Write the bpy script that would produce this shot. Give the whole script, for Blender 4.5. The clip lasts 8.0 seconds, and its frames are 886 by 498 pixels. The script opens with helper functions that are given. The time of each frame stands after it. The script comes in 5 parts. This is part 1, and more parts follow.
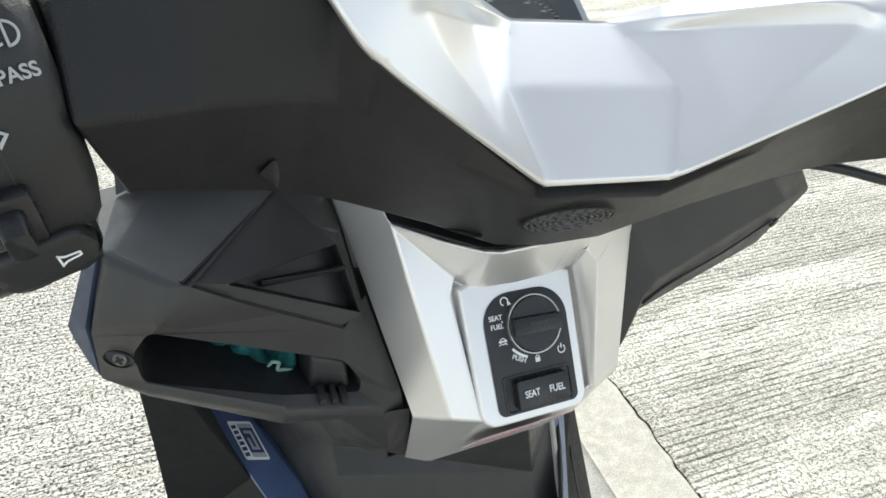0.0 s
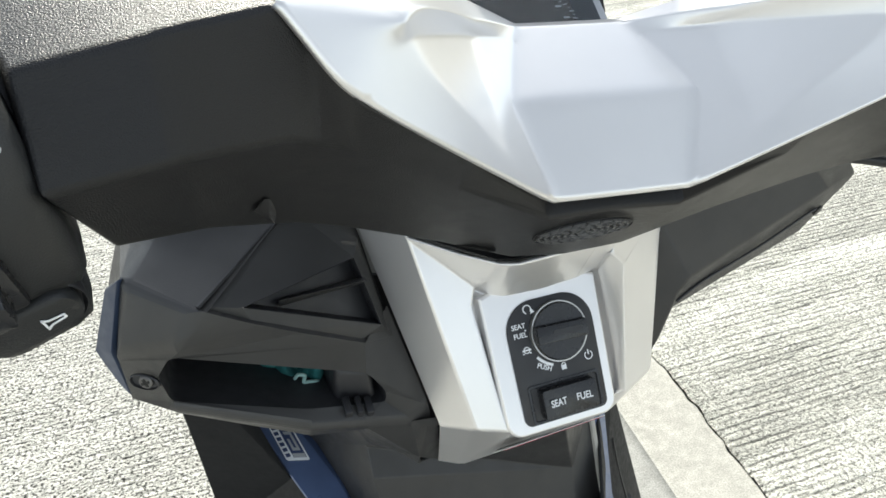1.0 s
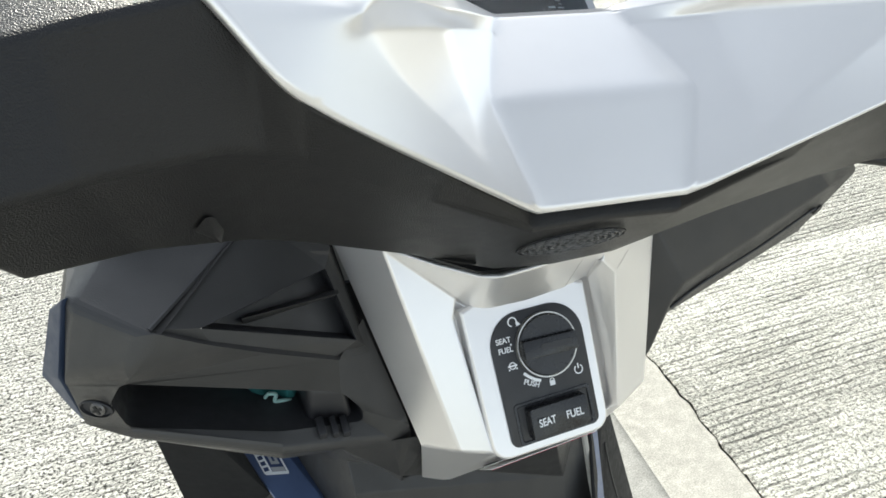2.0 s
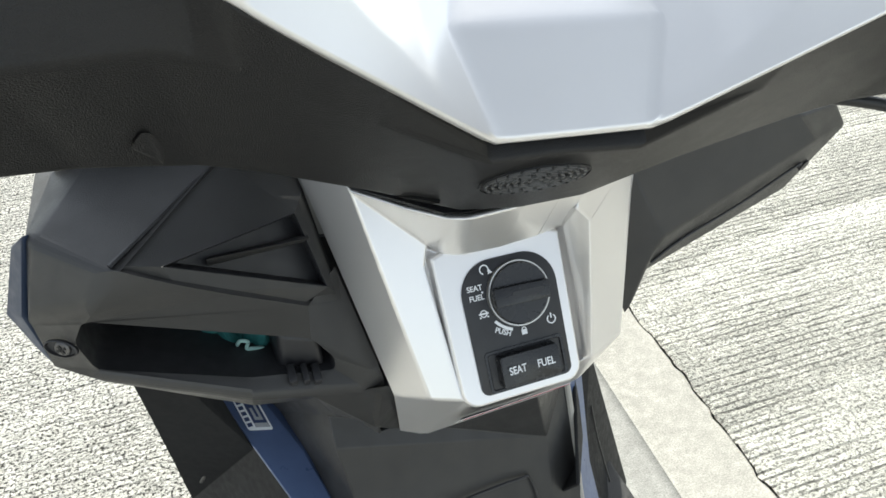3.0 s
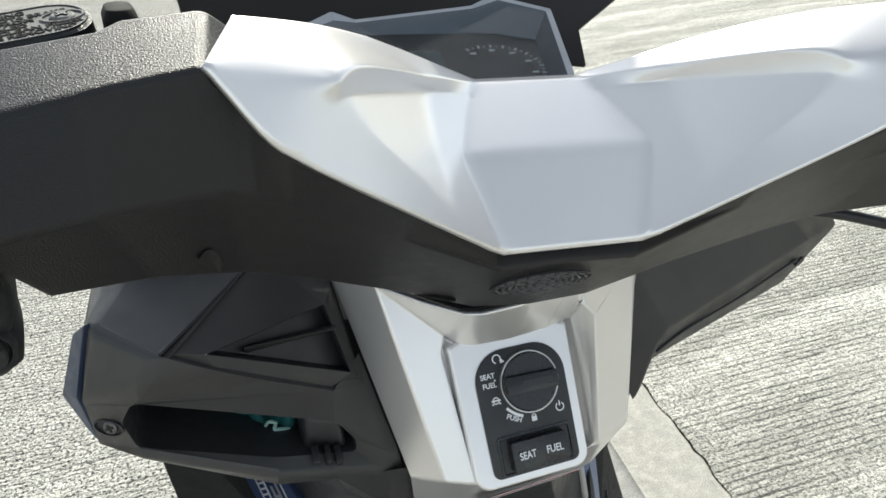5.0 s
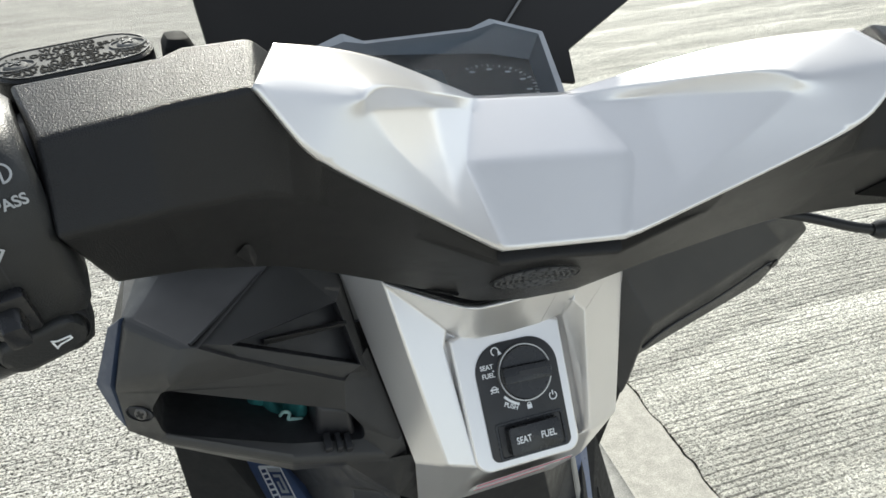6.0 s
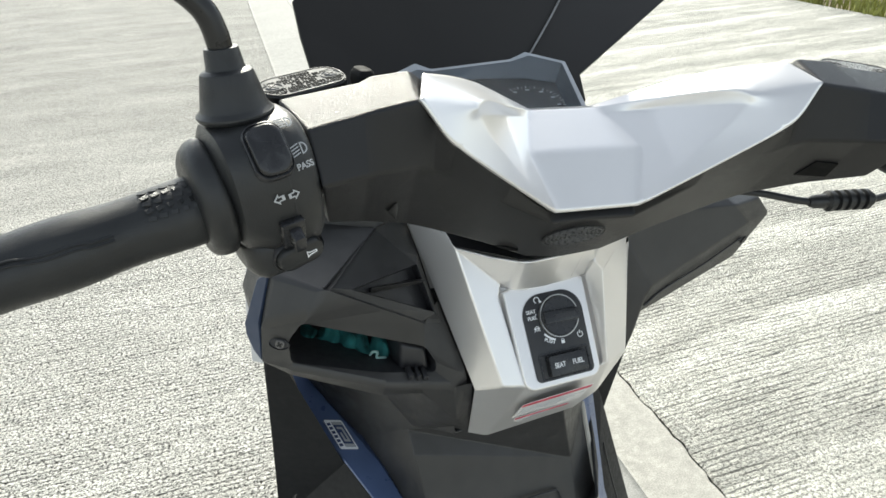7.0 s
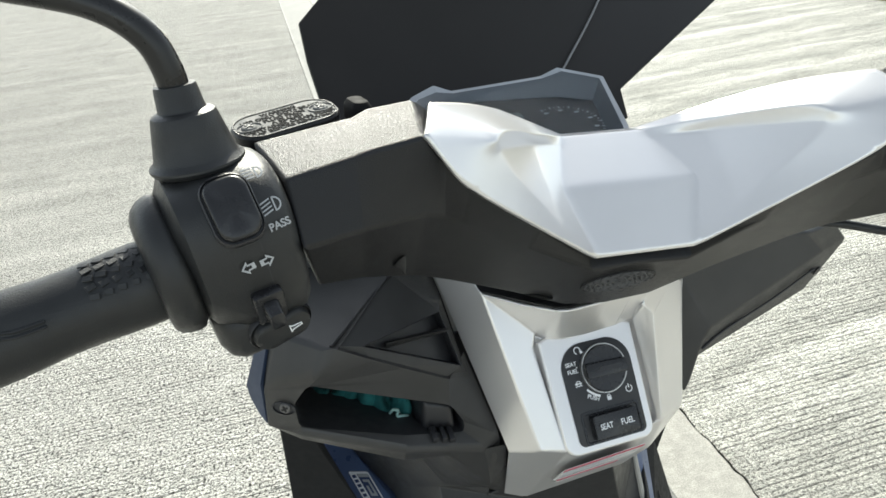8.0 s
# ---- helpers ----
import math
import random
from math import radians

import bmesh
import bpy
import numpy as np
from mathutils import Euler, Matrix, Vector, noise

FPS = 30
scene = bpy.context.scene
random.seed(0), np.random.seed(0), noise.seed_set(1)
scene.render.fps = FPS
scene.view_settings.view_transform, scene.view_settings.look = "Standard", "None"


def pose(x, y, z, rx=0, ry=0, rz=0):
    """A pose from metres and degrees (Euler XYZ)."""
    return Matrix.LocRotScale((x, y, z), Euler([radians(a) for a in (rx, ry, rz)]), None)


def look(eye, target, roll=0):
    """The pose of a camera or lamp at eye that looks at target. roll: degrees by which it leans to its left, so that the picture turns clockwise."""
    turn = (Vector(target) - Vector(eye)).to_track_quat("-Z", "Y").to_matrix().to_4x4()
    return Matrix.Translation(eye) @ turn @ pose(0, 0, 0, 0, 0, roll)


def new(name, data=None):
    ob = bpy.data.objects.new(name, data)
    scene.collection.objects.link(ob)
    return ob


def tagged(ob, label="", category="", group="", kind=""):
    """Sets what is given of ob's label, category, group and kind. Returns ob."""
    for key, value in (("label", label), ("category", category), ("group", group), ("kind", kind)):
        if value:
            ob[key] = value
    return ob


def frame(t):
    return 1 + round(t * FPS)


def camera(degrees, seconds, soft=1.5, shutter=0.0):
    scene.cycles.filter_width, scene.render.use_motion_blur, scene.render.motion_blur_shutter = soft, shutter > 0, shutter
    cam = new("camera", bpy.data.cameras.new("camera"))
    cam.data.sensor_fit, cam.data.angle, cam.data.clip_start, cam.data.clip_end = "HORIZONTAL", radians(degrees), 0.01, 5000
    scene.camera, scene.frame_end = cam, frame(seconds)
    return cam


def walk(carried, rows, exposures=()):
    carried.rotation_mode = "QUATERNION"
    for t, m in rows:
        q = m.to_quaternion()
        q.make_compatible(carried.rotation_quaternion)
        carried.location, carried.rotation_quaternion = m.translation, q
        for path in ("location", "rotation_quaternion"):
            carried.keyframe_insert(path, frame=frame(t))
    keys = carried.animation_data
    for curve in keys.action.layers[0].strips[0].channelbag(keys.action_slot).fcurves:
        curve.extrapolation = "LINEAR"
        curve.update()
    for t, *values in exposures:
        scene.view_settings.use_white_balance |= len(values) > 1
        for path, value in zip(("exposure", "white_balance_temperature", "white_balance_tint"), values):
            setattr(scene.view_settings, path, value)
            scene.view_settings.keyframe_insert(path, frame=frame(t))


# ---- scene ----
cam = camera(68.7, 8.0, soft=1.6)
PATH = [
    (0, (0.022, -0.014, 1.069), (-0.003, 1.626, -0.075), 1.7),
    (0.5, (0.033, -0.018, 1.091), (-0.219, 1.578, -0.088), -5.5),
    (1, (0.039, 0.004, 1.08), (-0.131, 1.598, -0.116), -3.5),
    (2.5, (0.051, 0.034, 1.064), (-0.088, 1.594, -0.18), -3.6),
    (3, (0.062, 0.027, 1.053), (-0.094, 1.563, -0.219), -3.4),
    (3.5, (0.053, 0.023, 1.052), (-0.094, 1.562, -0.217), -2.7),
    (4, (0.054, 0.021, 1.074), (-0.092, 1.649, -0.079), -0.5),
    (5.5, (0.07, -0.007, 1.086), (-0.169, 1.663, 0.012), -4.8),
    (6, (0.064, -0.028, 1.096), (-0.13, 1.661, 0.043), -3.3),
    (6.5, (0.041, -0.081, 1.116), (-0.087, 1.633, 0.094), -2.6),
    (7, (0.015, -0.174, 1.139), (-0.126, 1.553, 0.139), -2.9),
    (7.5, (0.027, -0.189, 1.124), (-0.128, 1.526, 0.106), -2.3),
    (8, (0.025, -0.103, 1.127), (-0.247, 1.632, 0.17), -6.3),
]
walk(cam, [(t, look(eye, target, roll)) for t, eye, target, roll in PATH], [(0.0, 0.90, 6500, 5.5), (1.0, 0.90, 6500, 5.5), (3.5, 0.90, 6500, 5.5), (4.2, 0.86, 6500, 5.5), (5.5, 0.49, 6500, 6), (6.0, 0.59, 6500, 6), (7.0, 0.76, 6500, 5), (8.0, 0.72, 6500, 4)])

# ---- light ----
SUN_AZ, SUN_EL = 99.0, 35.0          # degrees, counter-clockwise from +x, above the ground
world = bpy.data.worlds.new("sky")
scene.world = world
world.use_nodes = True
wn = world.node_tree
sky = wn.nodes.new("ShaderNodeTexSky")
sky.sky_type, sky.sun_disc = "NISHITA", False
sky.sun_elevation, sky.sun_rotation = radians(SUN_EL), radians(90 - SUN_AZ)
sky.air_density, sky.dust_density, sky.ozone_density = 1.0, 1.0, 0.6
wn.nodes["Background"].inputs[1].default_value = 0.165
haze = wn.nodes.new("ShaderNodeHueSaturation")
haze.inputs["Saturation"].default_value = 0.42
wn.links.new(sky.outputs[0], haze.inputs["Color"])
wn.links.new(haze.outputs[0], wn.nodes["Background"].inputs[0])
sun_data = bpy.data.lights.new("sun", "SUN")
sun_data.energy, sun_data.angle, sun_data.color = 5.0, radians(0.6), (1.0, 0.955, 0.855)
sun = new("sun", sun_data)
sd = Vector((math.cos(radians(SUN_AZ)) * math.cos(radians(SUN_EL)), math.sin(radians(SUN_AZ)) * math.cos(radians(SUN_EL)), math.sin(radians(SUN_EL))))
sun.matrix_world = look(sd * 20, (0, 0, 0))


# ---- materials ----
def mat(name, base, rough=0.5, metal=0.0, vary=0.15, scale=30.0, bump=0.0, bump_scale=600.0, rough_vary=0.1, coat=0.0, spec=0.5):
    """A painted, moulded or metal surface: large-scale tint, fine grain relief and uneven gloss."""
    m = bpy.data.materials.new(name)
    m.use_nodes = True
    nt = m.node_tree
    b = nt.nodes["Principled BSDF"]
    b.inputs["Metallic"].default_value = metal
    b.inputs["Coat Weight"].default_value = coat
    b.inputs["Coat Roughness"].default_value = 0.12
    b.inputs["Specular IOR Level"].default_value = spec
    tc = nt.nodes.new("ShaderNodeTexCoord")
    n1 = nt.nodes.new("ShaderNodeTexNoise")
    n1.inputs["Scale"].default_value, n1.inputs["Detail"].default_value = scale, 6.0
    nt.links.new(tc.outputs["Object"], n1.inputs["Vector"])
    ramp = nt.nodes.new("ShaderNodeMapRange")
    ramp.inputs[1].default_value, ramp.inputs[2].default_value = 0.3, 0.7
    ramp.inputs[3].default_value, ramp.inputs[4].default_value = 1 - vary, 1 + vary
    nt.links.new(n1.outputs[0], ramp.inputs[0])
    mul = nt.nodes.new("ShaderNodeVectorMath")
    mul.operation = "SCALE"
    mul.inputs[0].default_value = base
    nt.links.new(ramp.outputs[0], mul.inputs["Scale"])
    nt.links.new(mul.outputs[0], b.inputs["Base Color"])
    r2 = nt.nodes.new("ShaderNodeMapRange")
    r2.inputs[1].default_value, r2.inputs[2].default_value = 0.3, 0.7
    r2.inputs[3].default_value, r2.inputs[4].default_value = max(0.02, rough - rough_vary), min(1, rough + rough_vary)
    n2 = nt.nodes.new("ShaderNodeTexNoise")
    n2.inputs["Scale"].default_value, n2.inputs["Detail"].default_value = scale * 4.3, 5.0
    nt.links.new(tc.outputs["Object"], n2.inputs["Vector"])
    nt.links.new(n2.outputs[0], r2.inputs[0])
    nt.links.new(r2.outputs[0], b.inputs["Roughness"])
    if bump:
        n3 = nt.nodes.new("ShaderNodeTexNoise")
        n3.inputs["Scale"].default_value, n3.inputs["Detail"].default_value = bump_scale, 3.0
        nt.links.new(tc.outputs["Object"], n3.inputs["Vector"])
        bp = nt.nodes.new("ShaderNodeBump")
        bp.inputs["Strength"].default_value, bp.inputs["Distance"].default_value = bump, 0.001
        nt.links.new(n3.outputs[0], bp.inputs["Height"])
        nt.links.new(bp.outputs[0], b.inputs["Normal"])
    return m


BLACK = mat("black_grained_plastic", (0.0115, 0.0114, 0.0120), 0.34, vary=0.06, rough_vary=0.03, spec=0.36, bump=0.45, bump_scale=2000)
DARK = mat("charcoal_shield_plastic", (0.035, 0.0343, 0.0335), 0.46, spec=0.5, vary=0.2, scale=14, bump=0.25, bump_scale=1800)
RUBBER = mat("black_rubber", (0.018, 0.0187, 0.019), 0.40, spec=0.42, vary=0.25, bump=0.25, bump_scale=1700)
GLOSSBLACK = mat("gloss_black_plastic", (0.015, 0.015, 0.016), 0.26, vary=0.2, bump=0.1, bump_scale=900)
PANEL = mat("satin_black_panel", (0.021, 0.021, 0.023), 0.4, vary=0.15, bump=0.2, bump_scale=1600)
SILVER = mat("silver_metallic_paint", (0.80, 0.782, 0.765), 0.34, metal=0.66, vary=0.04, scale=9, rough_vary=0.0, coat=0.18)
BLUE = mat("slate_blue_paint", (0.085, 0.125, 0.235), 0.36, metal=0.1, vary=0.08, bump=0.05, bump_scale=2600, coat=0.3)
INK = mat("white_ink", (0.84, 0.85, 0.86), 0.6, vary=0.08)
INKGREY = mat("grey_ink", (0.42, 0.43, 0.44), 0.6, vary=0.1)
RED = mat("red_ink", (0.50, 0.025, 0.06), 0.5, vary=0.1)
PAPER = mat("white_sticker", (0.72, 0.71, 0.70), 0.4, vary=0.05)
CHROME = mat("zinc_screw", (0.5, 0.49, 0.46), 0.35, metal=0.9, vary=0.2)
CLOTH = mat("teal_cloth", (0.018, 0.135, 0.128), 0.9, vary=0.45, scale=60, bump=0.8, bump_scale=900)
VISOR = mat("black_visor_plastic", (0.018, 0.0165, 0.015), 0.38, vary=0.12, rough_vary=0.05, spec=0.22, scale=5, bump=0.05, bump_scale=700)
GLASSY = mat("smoked_dial_face", (0.018, 0.021, 0.024), 0.22, vary=0.1, rough_vary=0.0, spec=0.10)
PALE = mat("pale_silver_fairing", (0.62, 0.63, 0.64), 0.4, metal=0.3, vary=0.05)
STEEL = mat("black_steel", (0.02, 0.02, 0.02), 0.3, metal=0.3, vary=0.2)
MATT = mat("matt_black_plastic", (0.022, 0.022, 0.0222), 0.7, spec=0.2, vary=0.12, bump=0.2, bump_scale=1800)
# near-black colour that stands in for shade in slots, hollow and lettering
SHADE_BLACK = mat("painted_shade_black", (0.008, 0.008, 0.008), 0.8, spec=0.1)
TYRE = mat("tyre_rubber", (0.02, 0.02, 0.02), 0.8, bump=0.4)


# ---- mesh helpers ----
def finish(bm, bevel=0.0, seg=2, sharp=28.0):
    """Weld, orient, round the edges and mark the sharp ones."""
    bmesh.ops.remove_doubles(bm, verts=bm.verts, dist=1e-5)
    bmesh.ops.recalc_face_normals(bm, faces=bm.faces)
    if bevel:
        es = [e for e in bm.edges if len(e.link_faces) == 2 and e.calc_face_angle(0) > radians(12)]
        bmesh.ops.bevel(bm, geom=es, offset=bevel, segments=seg, profile=0.5, affect="EDGES", clamp_overlap=True)
    for f in bm.faces:
        f.smooth = True
    for e in bm.edges:
        if len(e.link_faces) == 2:
            e.smooth = e.calc_face_angle(0) < radians(sharp)
    return bm


def part(name, bm, material, parent=None, label="", m=None):
    me = bpy.data.meshes.new(name)
    bm.to_mesh(me)
    bm.free()
    me.materials.append(material)
    ob = new(name, me)
    if m is not None:
        ob.matrix_basis = m
    if parent is not None:
        ob.parent = parent
    if label:
        ob["label"] = label
    if name in FACETED:
        even(ob)
    return ob


FACETED = ("visor", "visor_side", "tunnel", "side_strip", "edge_strip", "lower_shield", "instrument_unit", "fairing_side", "front_fairing", "panel_surround")


def even(ob):
    """Shade big facets flat and their rounded edges softly."""
    w = ob.modifiers.new("weighted_normal", "WEIGHTED_NORMAL")
    w.weight, w.keep_sharp = 100, True
    return ob


def round_corners(pts, r, n=4):
    """A polygon in space with rounded corners; n + 1 points for each corner."""
    ps, out = [Vector(p) for p in pts], []
    for i, p in enumerate(ps):
        a, c = ps[i - 1] - p, ps[(i + 1) % len(ps)] - p
        k = min(r, 0.42 * a.length, 0.42 * c.length)
        a, c = p + a.normalized() * k, p + c.normalized() * k
        for j in range(n + 1):
            t = j / n
            out.append(tuple(a * (1 - t) ** 2 + p * 2 * t * (1 - t) + c * t * t))
    return out


def thicken(bm, t):
    """Give an open shell a wall of thickness t behind it, with its rim closed."""
    bm.normal_update()
    faces, rim = bm.faces[:], [e for e in bm.edges if len(e.link_faces) == 1]
    twin = {v: bm.verts.new(v.co - v.normal * t) for v in bm.verts[:]}
    for f in faces:
        bm.faces.new([twin[v] for v in reversed(f.verts)])
    for e in rim:
        a, c = e.verts
        bm.faces.new((a, c, twin[c], twin[a]))


def poly(vs, fs, thick=0.0, bevel=0.0, seg=2, sharp=28.0):
    """A shell of facets; thick gives it a wall behind."""
    bm = bmesh.new()
    bv = [bm.verts.new(p) for p in vs]
    for f in fs:
        bm.faces.new([bv[i] for i in f])
    bmesh.ops.remove_doubles(bm, verts=bm.verts, dist=1e-5)
    bmesh.ops.delete(bm, geom=[v for v in bm.verts if not v.link_faces], context="VERTS")
    bmesh.ops.recalc_face_normals(bm, faces=bm.faces)
    if thick:
        thicken(bm, thick)
    return finish(bm, bevel, seg, sharp)


def loft(rings, closed=True, caps=True, bevel=0.0, seg=2, sharp=28.0):
    bm = bmesh.new()
    vs = [[bm.verts.new(p) for p in r] for r in rings]
    n = len(rings[0])
    for a, b in zip(vs, vs[1:]):
        for i in range(n if closed else n - 1):
            j = (i + 1) % n
            bm.faces.new((a[i], a[j], b[j], b[i]))
    if caps:
        bm.faces.new(vs[0][::-1])
        bm.faces.new(vs[-1])
    return finish(bm, bevel, seg, sharp)


def box(sx, sy, sz, bevel=0.001, seg=2, m=None):
    bm = bmesh.new()
    bmesh.ops.create_cube(bm, size=1, matrix=(m or Matrix()) @ Matrix.Diagonal((sx, sy, sz, 1)))
    return finish(bm, bevel, seg)


def turned(profile, n=32, bevel=0.0):
    """A turned body about z from (radius, height) pairs."""
    return loft([[(r * math.cos(2 * math.pi * i / n), r * math.sin(2 * math.pi * i / n), z) for i in range(n)] for r, z in profile], bevel=bevel)


def tube(points, r, n=14, taper=None):
    """A bent round bar through points, smoothed by Catmull-Rom."""
    ps = [Vector(p) for p in points]
    ext = [ps[0] * 2 - ps[1]] + ps + [ps[-1] * 2 - ps[-2]]
    path = []
    for k in range(1, len(ext) - 2):
        p0, p1, p2, p3 = ext[k - 1:k + 3]
        for j in range(6):
            t = j / 6
            path.append(0.5 * ((2 * p1) + (p2 - p0) * t + (2 * p0 - 5 * p1 + 4 * p2 - p3) * t * t + (3 * p1 - p0 - 3 * p2 + p3) * t ** 3))
    path.append(ps[-1])
    rings, up = [], Vector((0.1, 0.2, 1))
    for i, p in enumerate(path):
        d = (path[min(i + 1, len(path) - 1)] - path[max(i - 1, 0)]).normalized()
        a = d.cross(up).normalized()
        c = d.cross(a)
        rr = r if taper is None else r + (taper - r) * i / (len(path) - 1)
        rings.append([p + rr * (a * math.cos(2 * math.pi * k / n) + c * math.sin(2 * math.pi * k / n)) for k in range(n)])
    return loft(rings)


def plate(outline, thick, bevel=0.0006, seg=2):
    """A flat plate in the xy plane, rising from z = 0 to thick."""
    bm = bmesh.new()
    lo = [bm.verts.new((x, y, 0)) for x, y in outline]
    hi = [bm.verts.new((x, y, thick)) for x, y in outline]
    bm.faces.new(hi)
    bm.faces.new(lo[::-1])
    for i in range(len(lo)):
        j = (i + 1) % len(lo)
        bm.faces.new((lo[i], lo[j], hi[j], hi[i]))
    return finish(bm, bevel, seg)


def rounded(w, h, r, n=6):
    out = []
    for cx, cy, a0 in ((w / 2 - r, h / 2 - r, 0), (-w / 2 + r, h / 2 - r, 90), (-w / 2 + r, -h / 2 + r, 180), (w / 2 - r, -h / 2 + r, 270)):
        for i in range(n + 1):
            a = radians(a0 + 90 * i / n)
            out.append((cx + r * math.cos(a), cy + r * math.sin(a)))
    return out


def ring(r1, r2, thick, a0=0, a1=360, n=36):
    full = abs(a1 - a0) >= 360
    bm = bmesh.new()
    cols = []
    for i in range(n if full else n + 1):
        a = radians(a0 + (a1 - a0) * i / n)
        c, s = math.cos(a), math.sin(a)
        cols.append([bm.verts.new((r * c, r * s, z)) for r, z in ((r1, 0), (r2, 0), (r2, thick), (r1, thick))])
    k = len(cols)
    for i in range(k if full else k - 1):
        a, b = cols[i], cols[(i + 1) % k]
        for q in range(4):
            bm.faces.new((a[q], b[q], b[(q + 1) % 4], a[(q + 1) % 4]))
    if not full:
        bm.faces.new(cols[0])
        bm.faces.new(cols[-1][::-1])
    return finish(bm)


def text(name, body, size, m, parent, material, label="", squeeze=1.0, bold=0.0):
    cu = bpy.data.curves.new(name, "FONT")
    cu.body, cu.size, cu.align_x, cu.align_y, cu.extrude, cu.offset = body, size, "CENTER", "CENTER", 0.00012, bold
    tmp = bpy.data.objects.new(name, cu)
    me = bpy.data.meshes.new_from_object(tmp)
    bpy.data.objects.remove(tmp)
    me.materials.append(material)
    ob = new(name, me)
    ob.matrix_basis = m @ Matrix.Diagonal((squeeze, 1, 1, 1))
    ob.parent = parent
    if label:
        ob["label"] = label
    return ob


def frame_of(origin, xdir, ydir):
    """A pose with x along xdir, y as near ydir as can be, z out of the surface."""
    x = Vector(xdir).normalized()
    z = x.cross(Vector(ydir)).normalized()
    y = z.cross(x)
    m = Matrix((x, y, z)).transposed().to_4x4()
    m.translation = Vector(origin)
    return m

# ---- ground ----
GROUND = pose(0, 0, 0, 0, 0, 21)       # the slabs' own axes: x across the joint, y along it
JOINT, KERB_Q = 0.737, 4.9


def concrete(name, base, smooth=False, lines=1.0, band=1.0, pits=1.0, ridge=(2.95, 0.08, 1.0), spec=0.3, far_shade=0.0):
    """Broomed concrete: grooves along x, speckle, pale overlap bands and stains."""
    m = bpy.data.materials.new(name)
    m.use_nodes = True
    nt = m.node_tree
    L, N = nt.links.new, nt.nodes.new
    b = nt.nodes["Principled BSDF"]
    b.inputs["Roughness"].default_value = 0.85
    b.inputs["Specular IOR Level"].default_value = spec
    tc = N("ShaderNodeTexCoord")

    def noise_tex(sx, sy, detail, rough=0.6, dist=0.0):
        mp = N("ShaderNodeMapping")
        mp.inputs["Scale"].default_value = (sx, sy, 1)
        L(tc.outputs["Object"], mp.inputs[0])
        n = N("ShaderNodeTexNoise")
        n.inputs["Scale"].default_value, n.inputs["Detail"].default_value = 1.0, detail
        n.inputs["Roughness"].default_value, n.inputs["Distortion"].default_value = rough, dist
        L(mp.outputs[0], n.inputs[0])
        return n.outputs[0]

    def rng(src, a, c, lo, hi):
        r = N("ShaderNodeMapRange")
        r.inputs[1].default_value, r.inputs[2].default_value, r.inputs[3].default_value, r.inputs[4].default_value = a, c, lo, hi
        L(src, r.inputs[0])
        return r.outputs[0]

    def mul(a, c):
        k = N("ShaderNodeMath")
        k.operation = "MULTIPLY"
        L(a, k.inputs[0])
        L(c, k.inputs[1])
        return k.outputs[0]

    def mask(src, amount):
        """1 where src is 0, down to 1 - amount where it is 1."""
        return rng(src, 0.0, 1.0, 1.0, 1.0 - amount)

    stains = rng(noise_tex(1.3, 2.2, 5), 0.3, 0.7, 0.9, 1.06)
    grit = rng(noise_tex(300, 380, 3, 0.7), 0.36, 0.62, 0.78, 1.2)
    val = mul(mul(stains, grit), rng(noise_tex(45, 60, 3, 0.6), 0.35, 0.65, 0.9 if smooth else 0.8, 1.08 if smooth else 1.14))
    if smooth:
        val = mul(val, rng(noise_tex(28, 34, 6, 0.75), 0.32, 0.6, 0.82, 1.05))
        relief = noise_tex(170, 210, 5, 0.7)
    else:
        wave_map = N("ShaderNodeMapping")
        wave_map.inputs["Scale"].default_value = (0.10, 1, 1)
        L(tc.outputs["Object"], wave_map.inputs[0])
        wave = N("ShaderNodeTexWave")
        wave.bands_direction = "Y"
        for key, v in (("Scale", 22.0), ("Distortion", 1.5), ("Detail", 4.0), ("Detail Scale", 3.2), ("Detail Roughness", 0.72)):
            wave.inputs[key].default_value = v
        L(wave_map.outputs[0], wave.inputs[0])
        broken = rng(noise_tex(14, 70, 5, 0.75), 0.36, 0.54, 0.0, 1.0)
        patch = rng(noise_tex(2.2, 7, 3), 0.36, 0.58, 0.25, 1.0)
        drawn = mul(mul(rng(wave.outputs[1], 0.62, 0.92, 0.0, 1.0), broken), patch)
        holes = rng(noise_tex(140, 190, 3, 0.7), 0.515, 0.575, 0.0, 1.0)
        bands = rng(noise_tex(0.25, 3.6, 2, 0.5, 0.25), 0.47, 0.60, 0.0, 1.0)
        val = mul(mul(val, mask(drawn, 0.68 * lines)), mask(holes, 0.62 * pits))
        val = mul(val, rng(noise_tex(2.6, 11, 4, 0.65, 0.3), 0.36, 0.66, 1 - 0.17 * band, 1 + 0.17 * band))
        val = mul(val, rng(bands, 0.0, 1.0, 1.0 - 0.06 * band, 1.0 + 0.14 * band))
        # pale ridges of mortar where one broom stroke overlaps the next, 0.41 m apart
        first, slope, strength = ridge
        axis = N("ShaderNodeVectorMath")
        axis.operation = "DOT_PRODUCT"
        L(tc.outputs["Object"], axis.inputs[0])
        axis.inputs[1].default_value = (-slope / 0.41, 1 / 0.41, 0)
        sway = N("ShaderNodeMath")
        sway.operation = "ADD"
        L(axis.outputs["Value"], sway.inputs[0])
        L(rng(noise_tex(0.9, 1.1, 3, 0.6), 0.2, 0.8, 99.72 - first / 0.41, 100.28 - first / 0.41), sway.inputs[1])
        phase = N("ShaderNodeMath")
        phase.operation = "FRACT"
        L(sway.outputs[0], phase.inputs[0])
        near = rng(phase.outputs[0], 0.0, 1.0, 1.0, 0.0)
